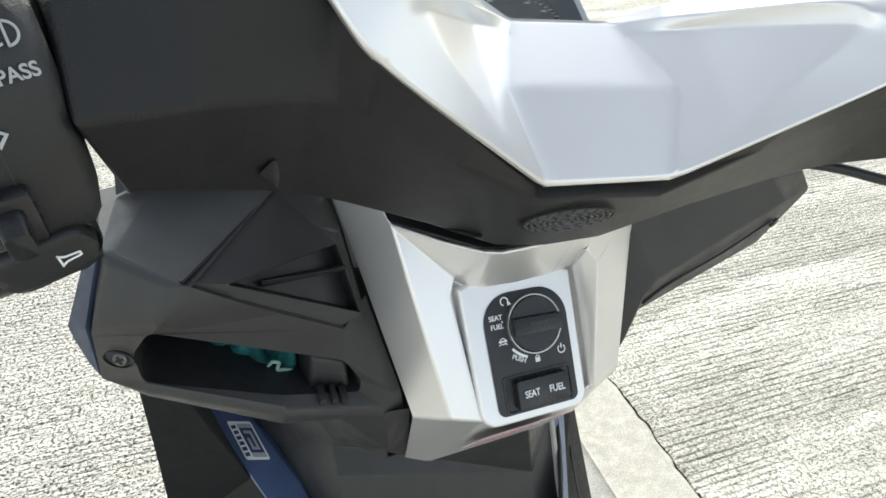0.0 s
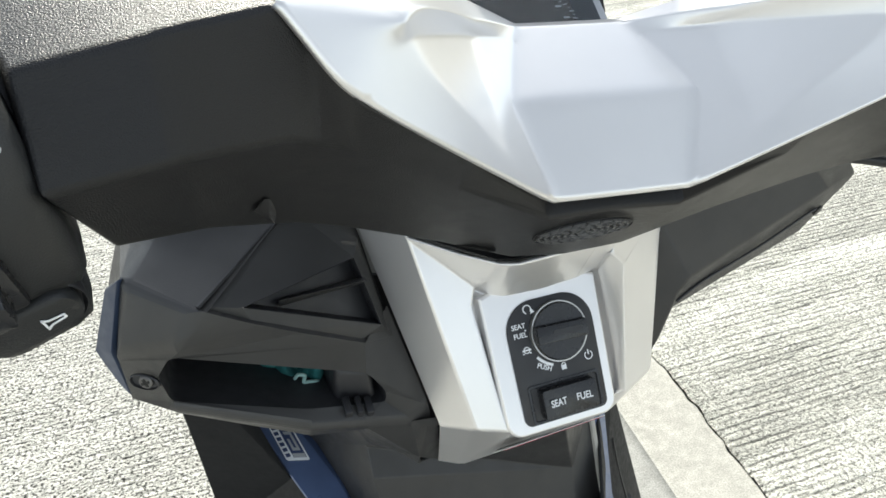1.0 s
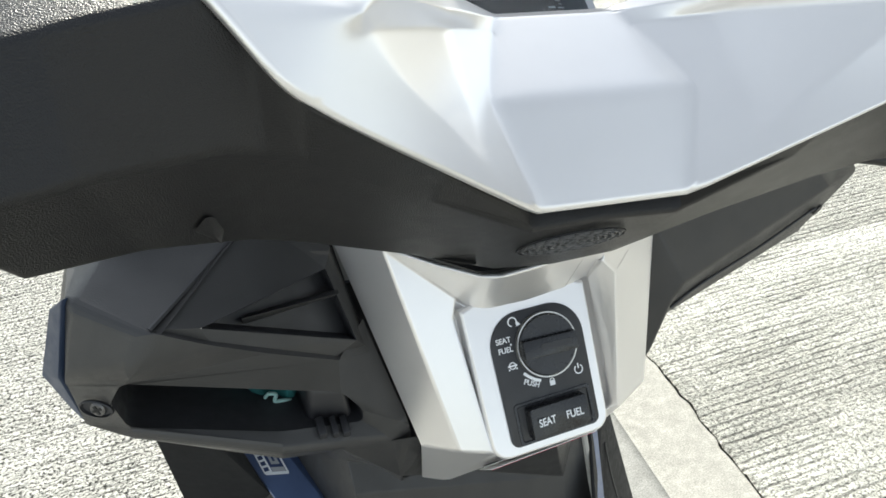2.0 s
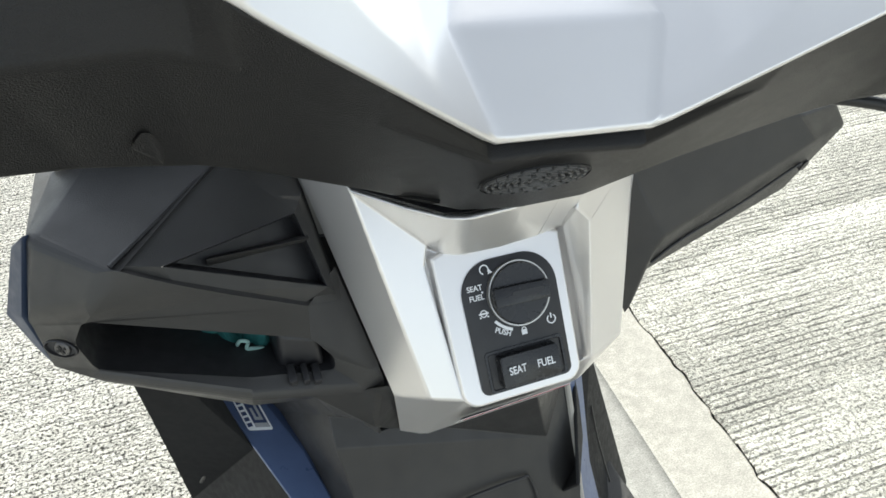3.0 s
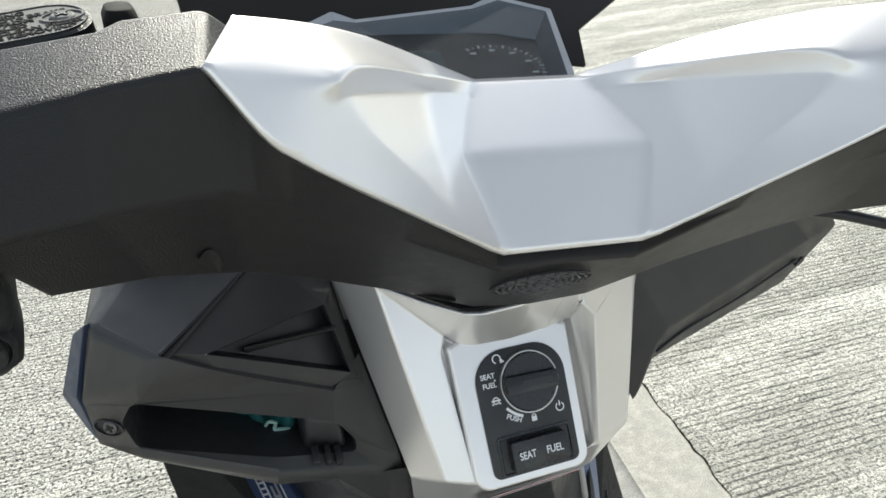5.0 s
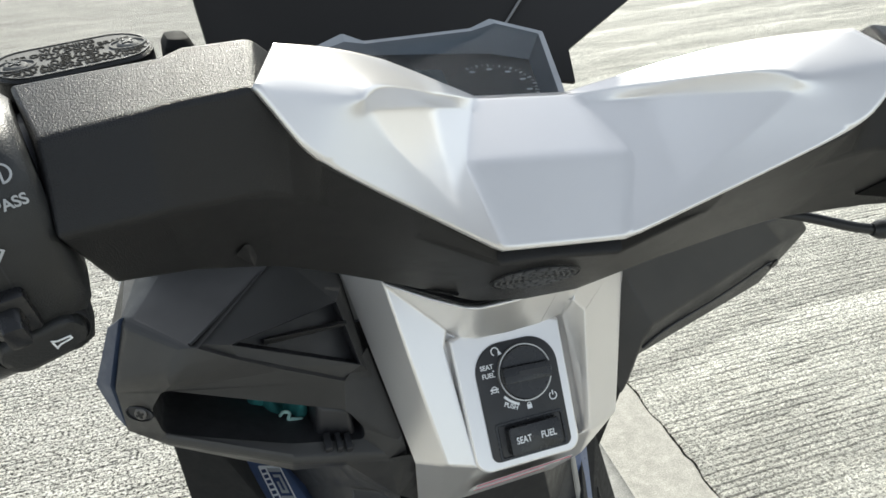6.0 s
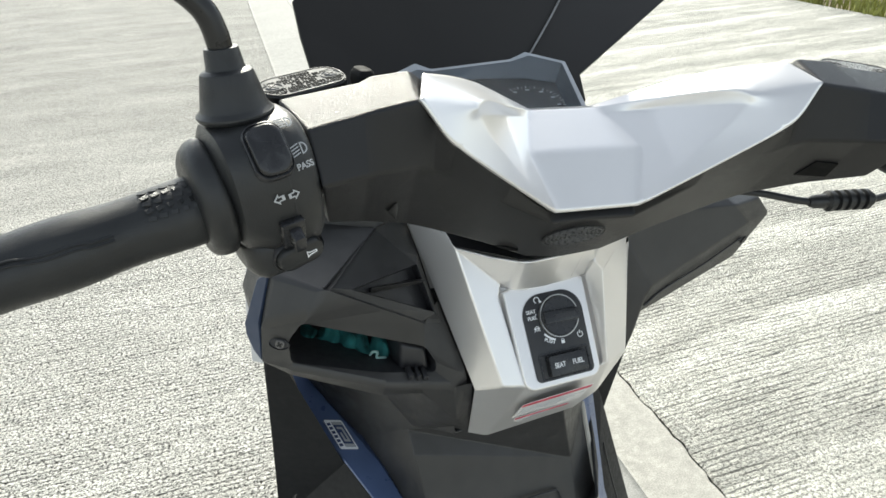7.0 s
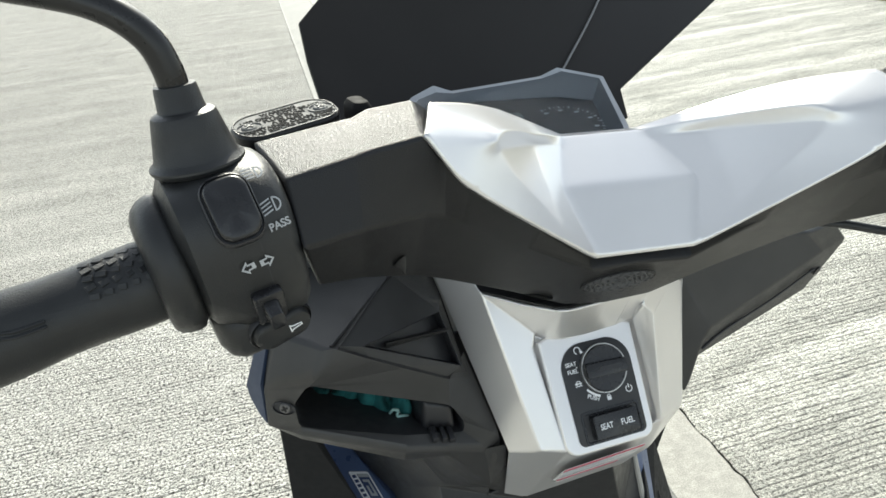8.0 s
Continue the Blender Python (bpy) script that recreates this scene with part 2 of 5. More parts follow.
        stroke = mul(mul(rng(near, 0.0, 0.035, 0.0, 1.0), rng(near, 0.10, 0.42, 1.0, 0.0)), rng(noise_tex(1.1, 3.0, 3, 0.6), 0.35, 0.65, 0.45, 1.0))
        val = mul(val, rng(stroke, 0.0, 1.0, 1.0 - 0.06 * strength, 1.0 + 0.36 * strength))
        deep = N("ShaderNodeMath")
        deep.operation = "ADD"
        L(mul(drawn, rng(noise_tex(3, 3, 1), 0, 1, 0.6 * lines, 1.0 * lines)), deep.inputs[0])
        L(holes, deep.inputs[1])
        flat = N("ShaderNodeMath")
        flat.operation = "MULTIPLY_ADD"
        L(deep.outputs[0], flat.inputs[0])
        flat.inputs[1].default_value = -0.5
        L(noise_tex(230, 330, 4, 0.75), flat.inputs[2])
        relief = flat.outputs[0]
    # darker with distance: shaded groove sides seen towards the sun, put into colour
    if far_shade:
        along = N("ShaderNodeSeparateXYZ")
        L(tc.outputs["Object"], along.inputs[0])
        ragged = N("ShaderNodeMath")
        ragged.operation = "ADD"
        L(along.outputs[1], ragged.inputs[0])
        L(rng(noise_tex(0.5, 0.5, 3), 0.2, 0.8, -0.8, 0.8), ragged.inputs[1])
        val = mul(val, rng(ragged.outputs[0], 1.2, 4.2, 1.0, 1.0 - far_shade))
    sc = N("ShaderNodeVectorMath")
    sc.operation = "SCALE"
    sc.inputs[0].default_value = base
    L(val, sc.inputs["Scale"])
    L(sc.outputs[0], b.inputs["Base Color"])
    bp = N("ShaderNodeBump")
    bp.inputs["Strength"].default_value, bp.inputs["Distance"].default_value = (0.3, 0.002) if smooth else (1.0, 0.007)
    L(relief, bp.inputs["Height"])
    L(bp.outputs[0], b.inputs["Normal"])
    return m


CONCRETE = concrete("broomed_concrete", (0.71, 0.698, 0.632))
COARSE = concrete("coarse_broomed_concrete", (0.75, 0.736, 0.683), lines=0.85, band=0.25, pits=1.45, ridge=(3.96, 0.0, 0.22), spec=0.08, far_shade=0.24)
GUTTER = concrete("grey_gutter_concrete", (0.30, 0.297, 0.28), True)
SMOOTH = concrete("trowelled_concrete", (0.36, 0.350, 0.318), True)


def spread(stops):
    """Grid lines from (start, step) stops."""
    out = []
    for (a, st), (c, _) in zip(stops, stops[1:]):
        k = max(1, round((c - a) / st))
        out += [a + (c - a) * i / k for i in range(k)]
    return np.array(out + [stops[-1][0]])


def lattice(shape, seed):
    return np.random.RandomState(seed).rand(*shape)


def value_noise(q, p, fq, fp, seed):
    """Smooth value noise on a grid of points."""
    table = lattice((257, 257), seed)
    a, c = q * fq, p * fp
    i, j = np.floor(a).astype(int), np.floor(c).astype(int)
    u, v = a - i, c - j
    u, v = u * u * (3 - 2 * u), v * v * (3 - 2 * v)
    g = lambda x, y: table[x % 257, y % 257]
    return (g(i, j) * (1 - u) + g(i + 1, j) * u) * (1 - v) + (g(i, j + 1) * (1 - u) + g(i + 1, j + 1) * u) * v


def crack_edge(p):
    """The ragged line of the joint, along y."""
    return JOINT + 0.006 * (value_noise(p * 0, p, 1, 9, 5) - 0.5) * 2 + 0.004 * (value_noise(p * 0, p, 1, 45, 6) - 0.5) * 2


def slab(name, qs, ps, material, edge_side, relief, seed, label, fall=None):
    q, p = np.meshgrid(qs, ps, indexing="ij")
    fade = np.clip((3.2 - p) / 0.6, 0, 1) * np.clip((p - 0.05) / 0.1, 0, 1) * np.clip((q + 2.6) / 0.4, 0, 1) * np.clip((2.6 - q) / 0.4, 0, 1)
    z = relief * fade * (0.0036 * (value_noise(q, p, 20, 85, seed) - 0.5) + 0.0030 * (value_noise(q, p, 80, 90, seed + 1) - 0.5) + 0.0020 * (value_noise(q, p, 30, 150, seed + 2) - 0.5))
    if fall:
        z = z + fall(q)
    edge = crack_edge(p)
    if edge_side > 0:                       # the slab's left rim follows the joint
        w = np.clip(1 - (q - qs[0]) / 0.06, 0, 1)
        q = q + (edge + 0.0010 + 0.0028 * value_noise(q * 0, p, 1, 110, 9) - qs[0]) * w
    elif edge_side < 0:
        w = np.clip(1 - (qs[-1] - q) / 0.06, 0, 1)
        q = q + (edge - 0.001 - qs[-1]) * w
    z = z - 0.004 * np.clip(1 - np.abs(q - edge) / 0.006, 0, 1) * (edge_side != 0)
    a, c = q.shape
    top = np.stack([q, p, z], -1).reshape(-1, 3)
    idx = np.arange(a * c).reshape(a, c)
    faces = np.stack([idx[:-1, :-1], idx[1:, :-1], idx[1:, 1:], idx[:-1, 1:]], -1).reshape(-1, 4).tolist()
    rim = np.concatenate([idx[0, :], idx[1:, -1], idx[-1, -2::-1], idx[-2:0:-1, 0]])
    low = top[rim] - (0, 0, 0.08)
    n0, k = len(top), len(rim)
    low[:, 2] = -0.08
    for i in range(k):
        j = (i + 1) % k
        faces.append([int(rim[j]), int(rim[i]), n0 + i, n0 + j])
    me = bpy.data.meshes.new(name)
    me.from_pydata(np.concatenate([top, low]).tolist(), [], faces)
    me.materials.append(material)
    me.shade_smooth()
    ob = new(name, me)
    ob.matrix_basis = GROUND
    return tagged(ob, label, "pavement", kind="structure")


NEAR_P = [(-6.0, 1.0), (-0.2, 0.1), (0.15, 0.008), (2.4, 0.03), (3.4, 0.3), (30.0, 1.0)]
DROP = 0.035                               # the left slab lies lower, down a smooth sloping gutter
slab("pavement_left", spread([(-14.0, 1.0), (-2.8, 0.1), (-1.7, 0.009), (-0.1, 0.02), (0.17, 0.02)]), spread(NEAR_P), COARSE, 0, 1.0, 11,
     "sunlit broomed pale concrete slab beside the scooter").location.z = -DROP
slab("gutter", spread([(0.17, 0.02), (0.587, 0.01)]), spread(NEAR_P), GUTTER, 0, 0.15, 41,
     "smooth grey sloping concrete gutter", lambda q: -DROP * np.clip((0.587 - q) / 0.40, 0, 1) ** 1.3)
slab("pavement_border", spread([(0.587, 0.006), (0.737, 0.01)]), spread(NEAR_P), SMOOTH, -1, 0.12, 31,
     "smooth trowelled pale concrete border along a cracked joint")
slab("pavement_right", spread([(0.737, 0.008), (1.9, 0.03), (2.7, 0.3), (KERB_Q, 0.5)]), spread(NEAR_P), CONCRETE, 1, 1.0, 21,
     "sunlit broomed pale concrete slab with grooves across it")
earth = bmesh.new()
bmesh.ops.create_grid(earth, x_segments=4, y_segments=4, size=600)
SOIL = mat("brown_soil", (0.16, 0.13, 0.085), 0.95, vary=0.3, scale=2.0, bump=0.6, bump_scale=40)
tagged(part("ground", earth, SOIL, m=pose(0, 0, -0.09)), "bare brown earth under and beyond the concrete", "ground", kind="structure")


def grass():
    """Tufts of short blades beyond the slab's edge."""
    rnd = random.Random(4)
    bm = bmesh.new()
    for _ in range(5200):
        q, p = KERB_Q + 0.02 + rnd.random() ** 1.6 * 2.2, 2.0 + rnd.random() * 9
        q += 0.12 * math.sin(p * 3.1) + 0.05 * math.sin(p * 9)
        a, ht, w = rnd.random() * 6.28, 0.09 + 0.09 * rnd.random(), 0.006 + 0.006 * rnd.random()
        dx, dy = math.cos(a), math.sin(a)
        lean = 0.6 * rnd.random() * ht
        base = Vector((q, p, -0.09))
        v = [bm.verts.new(base + Vector((-dy * w, dx * w, 0))), bm.verts.new(base + Vector((dy * w, -dx * w, 0))),
             bm.verts.new(base + Vector((dx * lean * 0.4 + dy * w * 0.6, dy * lean * 0.4 - dx * w * 0.6, ht * 0.7))), bm.verts.new(base + Vector((dx * lean, dy * lean, ht)))]
        bm.faces.new(v[:3])
        bm.faces.new((v[0], v[2], v[3]))
    m = mat("dry_grass", (0.27, 0.28, 0.075), 0.8, vary=0.5, scale=3)
    return tagged(part("grass", bm, m, m=GROUND), "short dry yellow-green grass beyond the concrete edge", "grass", kind="stuff")


grass()
# ---- scooter: axes x to the rider's right, y ahead, z up from the ground under the key panel ----
tilt = pose(0, 0, 0, 0, 0, 25) @ pose(0, 0, 0, 0, 3, 0)
BODY = pose(0.068, 0.308, 0.8) @ tilt @ pose(0, 0, -0.8)
BAR = pose(0, 0, 0.97) @ pose(0, 0, 0, 0, 0, -6.5) @ pose(0, 0, 0, 0, 1.7, 0) @ pose(0, 0, -0.97)    # the turned handlebar
scooter = new("motor_scooter")
scooter.matrix_basis = BODY
tagged(scooter, "parked silver, black and blue motor scooter standing on pale concrete", "scooter")


def flip(pts):
    return [(-x, y, z) for x, y, z in pts]


# handlebar cover: stations across, each back top, ridge, crease, keel, back low
half = [
    (0.000, (0.020, 0.952), (-0.0560, 0.921), (-0.0605, 0.916), (-0.020, 0.862), (0.030, 0.870)),
    (0.032, (0.016, 0.952), (-0.0560, 0.922), (-0.0625, 0.916), (-0.023, 0.867), (0.030, 0.874)),
    (0.075, (-0.020, 0.980), (-0.080, 0.958), (-0.068, 0.940), (-0.033, 0.890), (0.015, 0.900)),
    (0.117, (-0.050, 0.998), (-0.096, 0.990), (-0.083, 0.968), (-0.043, 0.910), (0.000, 0.920)),
    (0.130, (-0.0610, 1.0215), (-0.0885, 1.0060), (-0.0880, 0.9740), (-0.0470, 0.9160), (-0.0060, 0.926)),
    (0.139, (-0.0615, 1.0285), (-0.0905, 1.0175), (-0.092, 0.978), (-0.050, 0.920), (-0.010, 0.930)),
    (0.163, (-0.0660, 1.0268), (-0.0965, 1.0150), (-0.1045, 0.9805), (-0.0635, 0.9300), (-0.0265, 0.940)),
    (0.1705, (-0.0690, 1.0240), (-0.0990, 1.0142), (-0.1085, 0.9815), (-0.0685, 0.9335), (-0.032, 0.943)),
    (0.200, (-0.0789, 1.0185), (-0.1085, 1.0095), (-0.1285, 0.985), (-0.100, 0.950), (-0.060, 0.955)),
]
rows = [[(-x, *p) for p in ps] for x, *ps in half[:0:-1]] + [[(x, *p) for p in ps] for x, *ps in half]
for row in (rows[0], rows[-1]):             # the ends are cut on a slant
    for i, x in enumerate((0.2175, 0.2040, 0.1990, 0.1945, 0.2000)):
        row[i] = (math.copysign(x, row[i][0]), row[i][1], row[i][2])
cover = part("handlebar_cover", loft(rows, bevel=0.0022, seg=3), BLACK, scooter, "grained black plastic handlebar cover", BAR)
even(cover)

def facets(name, vs, fs, weights, default, material, parent, label, width=0.006, thick=0.0025):
    """A faceted shell with a wall behind; each crease is rounded by its own weight times width."""
    bm = bmesh.new()
    bv = [bm.verts.new(p) for p in vs]
    for f in fs:
        bm.faces.new([bv[i] for i in f])
    bmesh.ops.recalc_face_normals(bm, faces=bm.faces)
    bm.normal_update()
    layer = bm.edges.layers.float.new("bevel_weight_edge")
    for e in bm.edges:
        e[layer] = default if len(e.link_faces) == 2 and e.calc_face_angle(0) > radians(5) else 0.12
    for (i, j), k in weights.items():
        e = bm.edges.get((bv[i], bv[j]))
        if e:
            e[layer] = k
    thicken(bm, thick)
    for f in bm.faces:
        f.smooth = True
    ob = part(name, bm, material, parent, label)
    bev = ob.modifiers.new("rounding", "BEVEL")
    bev.limit_method, bev.width, bev.segments, bev.use_clamp_overlap = "WEIGHT", width, 4, True
    return even(ob)


# silver trim over the cover: right half, the left is its mirror image
TRIM = [(0.0286, 0.0096, 0.9775), (0.0445, -0.0360, 0.9603), (0.0320, -0.0658, 0.9266), (0.1200, -0.0976, 0.9930), (0.1382, -0.0912, 1.0188),
        (0.1305, -0.0630, 1.0262), (0.0585, -0.0640, 0.9552), (0.1005, -0.0772, 1.0074), (0.0930, -0.0668, 1.0112), (0.0588, -0.0194, 0.9913),
        (0.0668, -0.0120, 1.0000), (0.0836, -0.0260, 1.0095), (0.0955, -0.0722, 1.0010), (0.0318, 0.0003, 0.9741), (0.0580, -0.0165, 0.9830),
        (0.0890, -0.0745, 0.9868), (0.0266, 0.0160, 0.9772), (0.1049, -0.0400, 1.0186)]
TRIM_FACES = [(4, 5, 7), (5, 17, 8, 7), (17, 11, 9, 8), (11, 10, 9), (3, 4, 7, 12), (3, 12, 15), (3, 15, 6, 2), (2, 6, 1), (6, 14, 13, 1), (12, 14, 6, 15), (7, 8, 14, 12), (8, 9, 14), (9, 0, 13, 14), (9, 10, 16, 0)]
TRIM_CREASE = {(1, 1): 0.62, (0, 13): 0.95, (13, 1): 0.93, (1, 2): 0.9, (4, 7): 0.0, (7, 8): 0.95, (8, 9): 0.7, (9, 0): 0.8, (7, 12): 0.95, (12, 15): 0.97, (15, 6): 0.88, (12, 14): 0.6, (14, 13): 0.6, (8, 14): 0.2, (14, 6): 0.5, (6, 1): 0.5, (2, 6): 0.2, (9, 10): 0.9, (0, 0): 0.95, (0, 16): 0.8, (3, 12): 0.0}
TRIM_CORNER = {i: 0.0 if i in (6, 7, 8, 12, 14, 15, 17) else 0.4 if i == 3 else 1.0 for i in range(18)}
bm = bmesh.new()
edge_crease, vert_crease = bm.edges.layers.float.new("crease_edge"), bm.verts.layers.float.new("crease_vert")
sides = []
for sx in (1, -1):
    bv = [bm.verts.new((sx * x, y, z)) for x, y, z in TRIM]
    sides.append(bv)
    for f in TRIM_FACES:
        bm.faces.new([bv[i] for i in f])
    for i, k in TRIM_CORNER.items():
        bv[i][vert_crease] = k
for loop in ((0, 13, 1), (1, 2), (16, 0)):
    bm.faces.new([sides[0][i] for i in loop] + [sides[1][i] for i in reversed(loop)])
for (i, j), k in TRIM_CREASE.items():
    for pair in ((sides[0][i], sides[0][j]), (sides[1][i], sides[1][j])) if i != j else ((sides[0][i], sides[1][i]),):
        crease = bm.edges.get(pair)
        if crease:
            crease[edge_crease] = k
bmesh.ops.recalc_face_normals(bm, faces=bm.faces)
trim = part("center_trim", finish(bm, 0, sharp=180), SILVER, cover, "silver painted faceted trim with a scoop on each side")
rounding = trim.modifiers.new("rounding", "SUBSURF")
rounding.levels = rounding.render_levels = 4
shell = trim.modifiers.new("shell", "SOLIDIFY")
shell.thickness, shell.offset = 0.0025, -1.0

# horn grille under the cover: concentric slotted rings
GRILLE = mat("grey_grille_plastic", (0.10, 0.10, 0.10), 0.5, vary=0.2)
grille = part("horn_grille", ring(0.0268, 0.0275, 0.0008), BLACK, scooter, "concentric slotted grille", BAR @ frame_of((-0.006, -0.0468, 0.8962), (1, 0, 0.02), (0, -0.63, 0.77)) @ Matrix.Diagonal((0.93, 0.62, 1, 1)))
for k in range(7):
    r, n_slots = 0.0026 + 0.0035 * k, 3 + 3 * k
    for j in range(n_slots):
        part("grille_rib", ring(r, r + 0.0013, 0.0012, j * 360 / n_slots + 17 * k, (j + 0.68) * 360 / n_slots + 17 * k, 4), GRILLE, grille)

part("lug", poly([(-0.1490, -0.0775, 0.9500), (-0.1478, -0.0660, 0.9335), (-0.1545, -0.0735, 0.9420), (-0.1450, -0.0620, 0.9370), (-0.1520, -0.0560, 0.9310)], [(0, 1, 2), (0, 3, 1), (1, 3, 4, 2)], bevel=0.0016, seg=3), BLACK, cover, "small moulded lug")
# two black sheets laid on the skin as the shade inside openings
part("cable_slot", poly([(x, y - 0.0012, z - 0.0010) for x, y, z in ((0.1570, -0.0717, 0.9446), (0.1590, -0.0855, 0.9600), (0.1733, -0.0912, 0.9595), (0.1765, -0.0812, 0.9455))], [(0, 1, 2, 3)], thick=0.002), SHADE_BLACK, cover, "black sheet painted as a shaded slot under the cover")
part("drain_slit", poly([(x, y - 0.0016, z - 0.0012) for x, y, z in ((-0.0650, -0.0300, 0.8870), (-0.0560, -0.0315, 0.8855), (-0.0440, -0.0300, 0.8800), (-0.0480, -0.0280, 0.8790), (-0.0580, -0.0285, 0.8830))], [(0, 1, 2, 3, 4)], thick=0.0016), SHADE_BLACK, cover, "narrow black sheet painted as a shaded slit under the cover")

# left and right control ends
SWM = frame_of((-0.257, -0.110, 0.980), (0.937, 0.316, 0.137), (-0.3, 1, 0))


def ell(x, ry, rz, cy=0.0, cz=0.0, n=28, e=2.6):
    out = []
    for i in range(n):
        a = 2 * math.pi * i / n
        c, s = math.cos(a), math.sin(a)
        out.append((x, cy + ry * math.copysign(abs(c) ** (2 / e), c), cz + rz * math.copysign(abs(s) ** (2 / e), s)))
    return out


def control_end(side):
    M = BAR @ (SWM if side < 0 else pose(0, 0, 0))
    if side > 0:
        o, x = Vector((0.257, -0.110, 0.980)), Vector((-0.937, 0.316, 0.137))
        M = BAR @ frame_of(o, x, (0.3, 1, 0))
    # in this frame x runs inward along the bar
    housing = part("switch_housing", loft([ell(0.004, 0.024, 0.026), ell(0.008, 0.031, 0.033, 0, -0.001), ell(0.020, 0.035, 0.038, 0, -0.003), ell(0.036, 0.036, 0.040, 0.0, -0.005),
                   ell(0.0455, 0.0352, 0.0385, 0.0, -0.0045), ell(0.0495, 0.0325, 0.0350, 0, -0.003), ell(0.0515, 0.027, 0.03)], sharp=40), RUBBER, scooter, "matt black switch housing", M)
    part("bar_sleeve", loft([ell(0.044, 0.0225, 0.0245, 0.005, 0.0), ell(0.070, 0.017, 0.018, 0.008, 0.003)], sharp=40), PANEL, housing, "dark bar inside the gap")
    part("housing_seam", loft([[(x, y * 1.008, z * 1.008 - 0.00004) for x, y, z in ell(xx, 0.0358, 0.0398, 0, -0.005)] for xx in (0.0330, 0.0336)], caps=False), PANEL, housing, "thin moulding seam")
    flange = part("flange", loft([ell(-0.0095, 0.0190, 0.0200, 0, -0.007, e=2), ell(-0.0088, 0.0240, 0.0256, 0, -0.006, e=2), ell(-0.0068, 0.0268, 0.0290, 0, -0.0055, e=2), ell(-0.003, 0.0288, 0.0313, 0, -0.0045, e=2), ell(0.001, 0.0294, 0.0321, 0, -0.004, e=2), ell(0.0035, 0.0288, 0.0316, 0, -0.004, e=2), ell(0.006, 0.0255, 0.0275, 0, -0.004, e=2)], sharp=50), RUBBER, housing)
    gr = [ell(-0.150 + 0.146 * i / 30, 0.0178 + 0.0006 * math.sin(i * 0.5), 0.0178 + 0.0006 * math.sin(i * 0.5), 0, -0.008, e=2) for i in range(31)]
    grip = part("grip", loft(gr, sharp=40), RUBBER, scooter, "black rubber handlebar grip", M)
    for j in range(5):
        for k in range(5):
            a = radians(95 + 13 * k)
            part("grip_stud", box(0.0042, 0.0026, 0.0007, 0.0002, 1), RUBBER, grip, "", pose(-0.010 - 0.0052 * j, 0.0182 * math.cos(a), -0.008 + 0.0182 * math.sin(a), math.degrees(a) - 90, 0, 25 if k % 2 else -25))
    for k, lift in enumerate((0.0, 7.0)):
        pts = []
        for i, x in enumerate((-0.150, -0.120, -0.095, -0.088, -0.080, -0.066, -0.060, -0.050)):
            a = radians(146 - lift + (0, 0, 0, 4, 9, 9, 13, 14)[i])
            pts.append((x, 0.0184 * math.cos(a), -0.008 + 0.0184 * math.sin(a)))
        part("grip_ridge", tube(pts, 0.0007, 6), RUBBER, grip, "thin moulded ridge")
    return housing, grip, M


housing, grip, SW = control_end(-1)
housing_r, grip_r, SWR = control_end(1)


def on_housing(x, deg, lift=0.0):
    """A pose on the housing's skin: deg 180 faces the rider, 90 up."""
    a = radians(deg)
    c, s = math.cos(a), math.sin(a)
    y, z = 0.0358 * math.copysign(abs(c) ** (2 / 2.6), c), -0.005 + 0.0395 * math.copysign(abs(s) ** (2 / 2.6), s)
    n = Vector((0, c * 1.05, s)).normalized()
    p = Vector((x, y, z)) + n * lift
    return frame_of(p, (1, 0, 0), Vector((0, 0, 1)) - n * n.z + Vector((0, 1e-4, 0)))


# left switches
m0 = on_housing(0.0280, 140)
part("switch_surround", loft([[(x, y, -0.002) for x, y in rounded(0.0208, 0.0298, 0.0076)], [(x, y, 0.0012) for x, y in rounded(0.0205, 0.0295, 0.0076)], [(x, y, 0.0016) for x, y in rounded(0.0194, 0.0284, 0.0070)], [(x, y, 0.0004) for x, y in rounded(0.0187, 0.0277, 0.0068)]], sharp=50), PANEL, housing, "dark groove round the switch", m0)
part("dimmer_switch", loft([[(x * w, y * h, z - 0.0020 * (y / 0.014) ** 2) for x, y in rounded(0.0176, 0.0264, 0.0062)] for w, h, z in ((1, 1, 0), (1, 1, 0.0036), (0.985, 0.985, 0.0046), (0.94, 0.955, 0.0053), (0.86, 0.90, 0.0057), (0.6, 0.7, 0.0059), (0.2, 0.3, 0.0060))], sharp=60), GLOSSBLACK, housing, "black dimmer rocker switch", m0)
text("lettering", "PASS", 0.0046, on_housing(0.0432, 160, 0.0006) @ pose(0, 0, 0, 0, 0, 4), housing, INKGREY, "grey PASS lettering", 0.95, 0.0001)


def arrow(parent, m, d):
    out = [(-0.0031 * d, 0), (0, 0.0030), (0, 0.0014), (0.0030 * d, 0.0014), (0.0030 * d, -0.0014), (0, -0.0014), (0, -0.0030)]
    inn = [(x * 0.58 - 0.0003 * d, y * 0.5) for x, y in out]
    bm = bmesh.new()
    a = [bm.verts.new((x, y, 0.0003)) for x, y in out]
    b = [bm.verts.new((x, y, 0.0003)) for x, y in inn]
    for i in range(7):
        bm.faces.new((a[i], a[(i + 1) % 7], b[(i + 1) % 7], b[i]))
    part("arrow_mark", bm, INKGREY, parent, "grey outlined arrow", m)


arrow(housing, on_housing(0.0255, 176, 0.0006) @ pose(0, 0, 0, 0, 0, 6), 1)
arrow(housing, on_housing(0.0335, 176, 0.0006) @ pose(0, 0, 0, 0, 0, 6), -1)


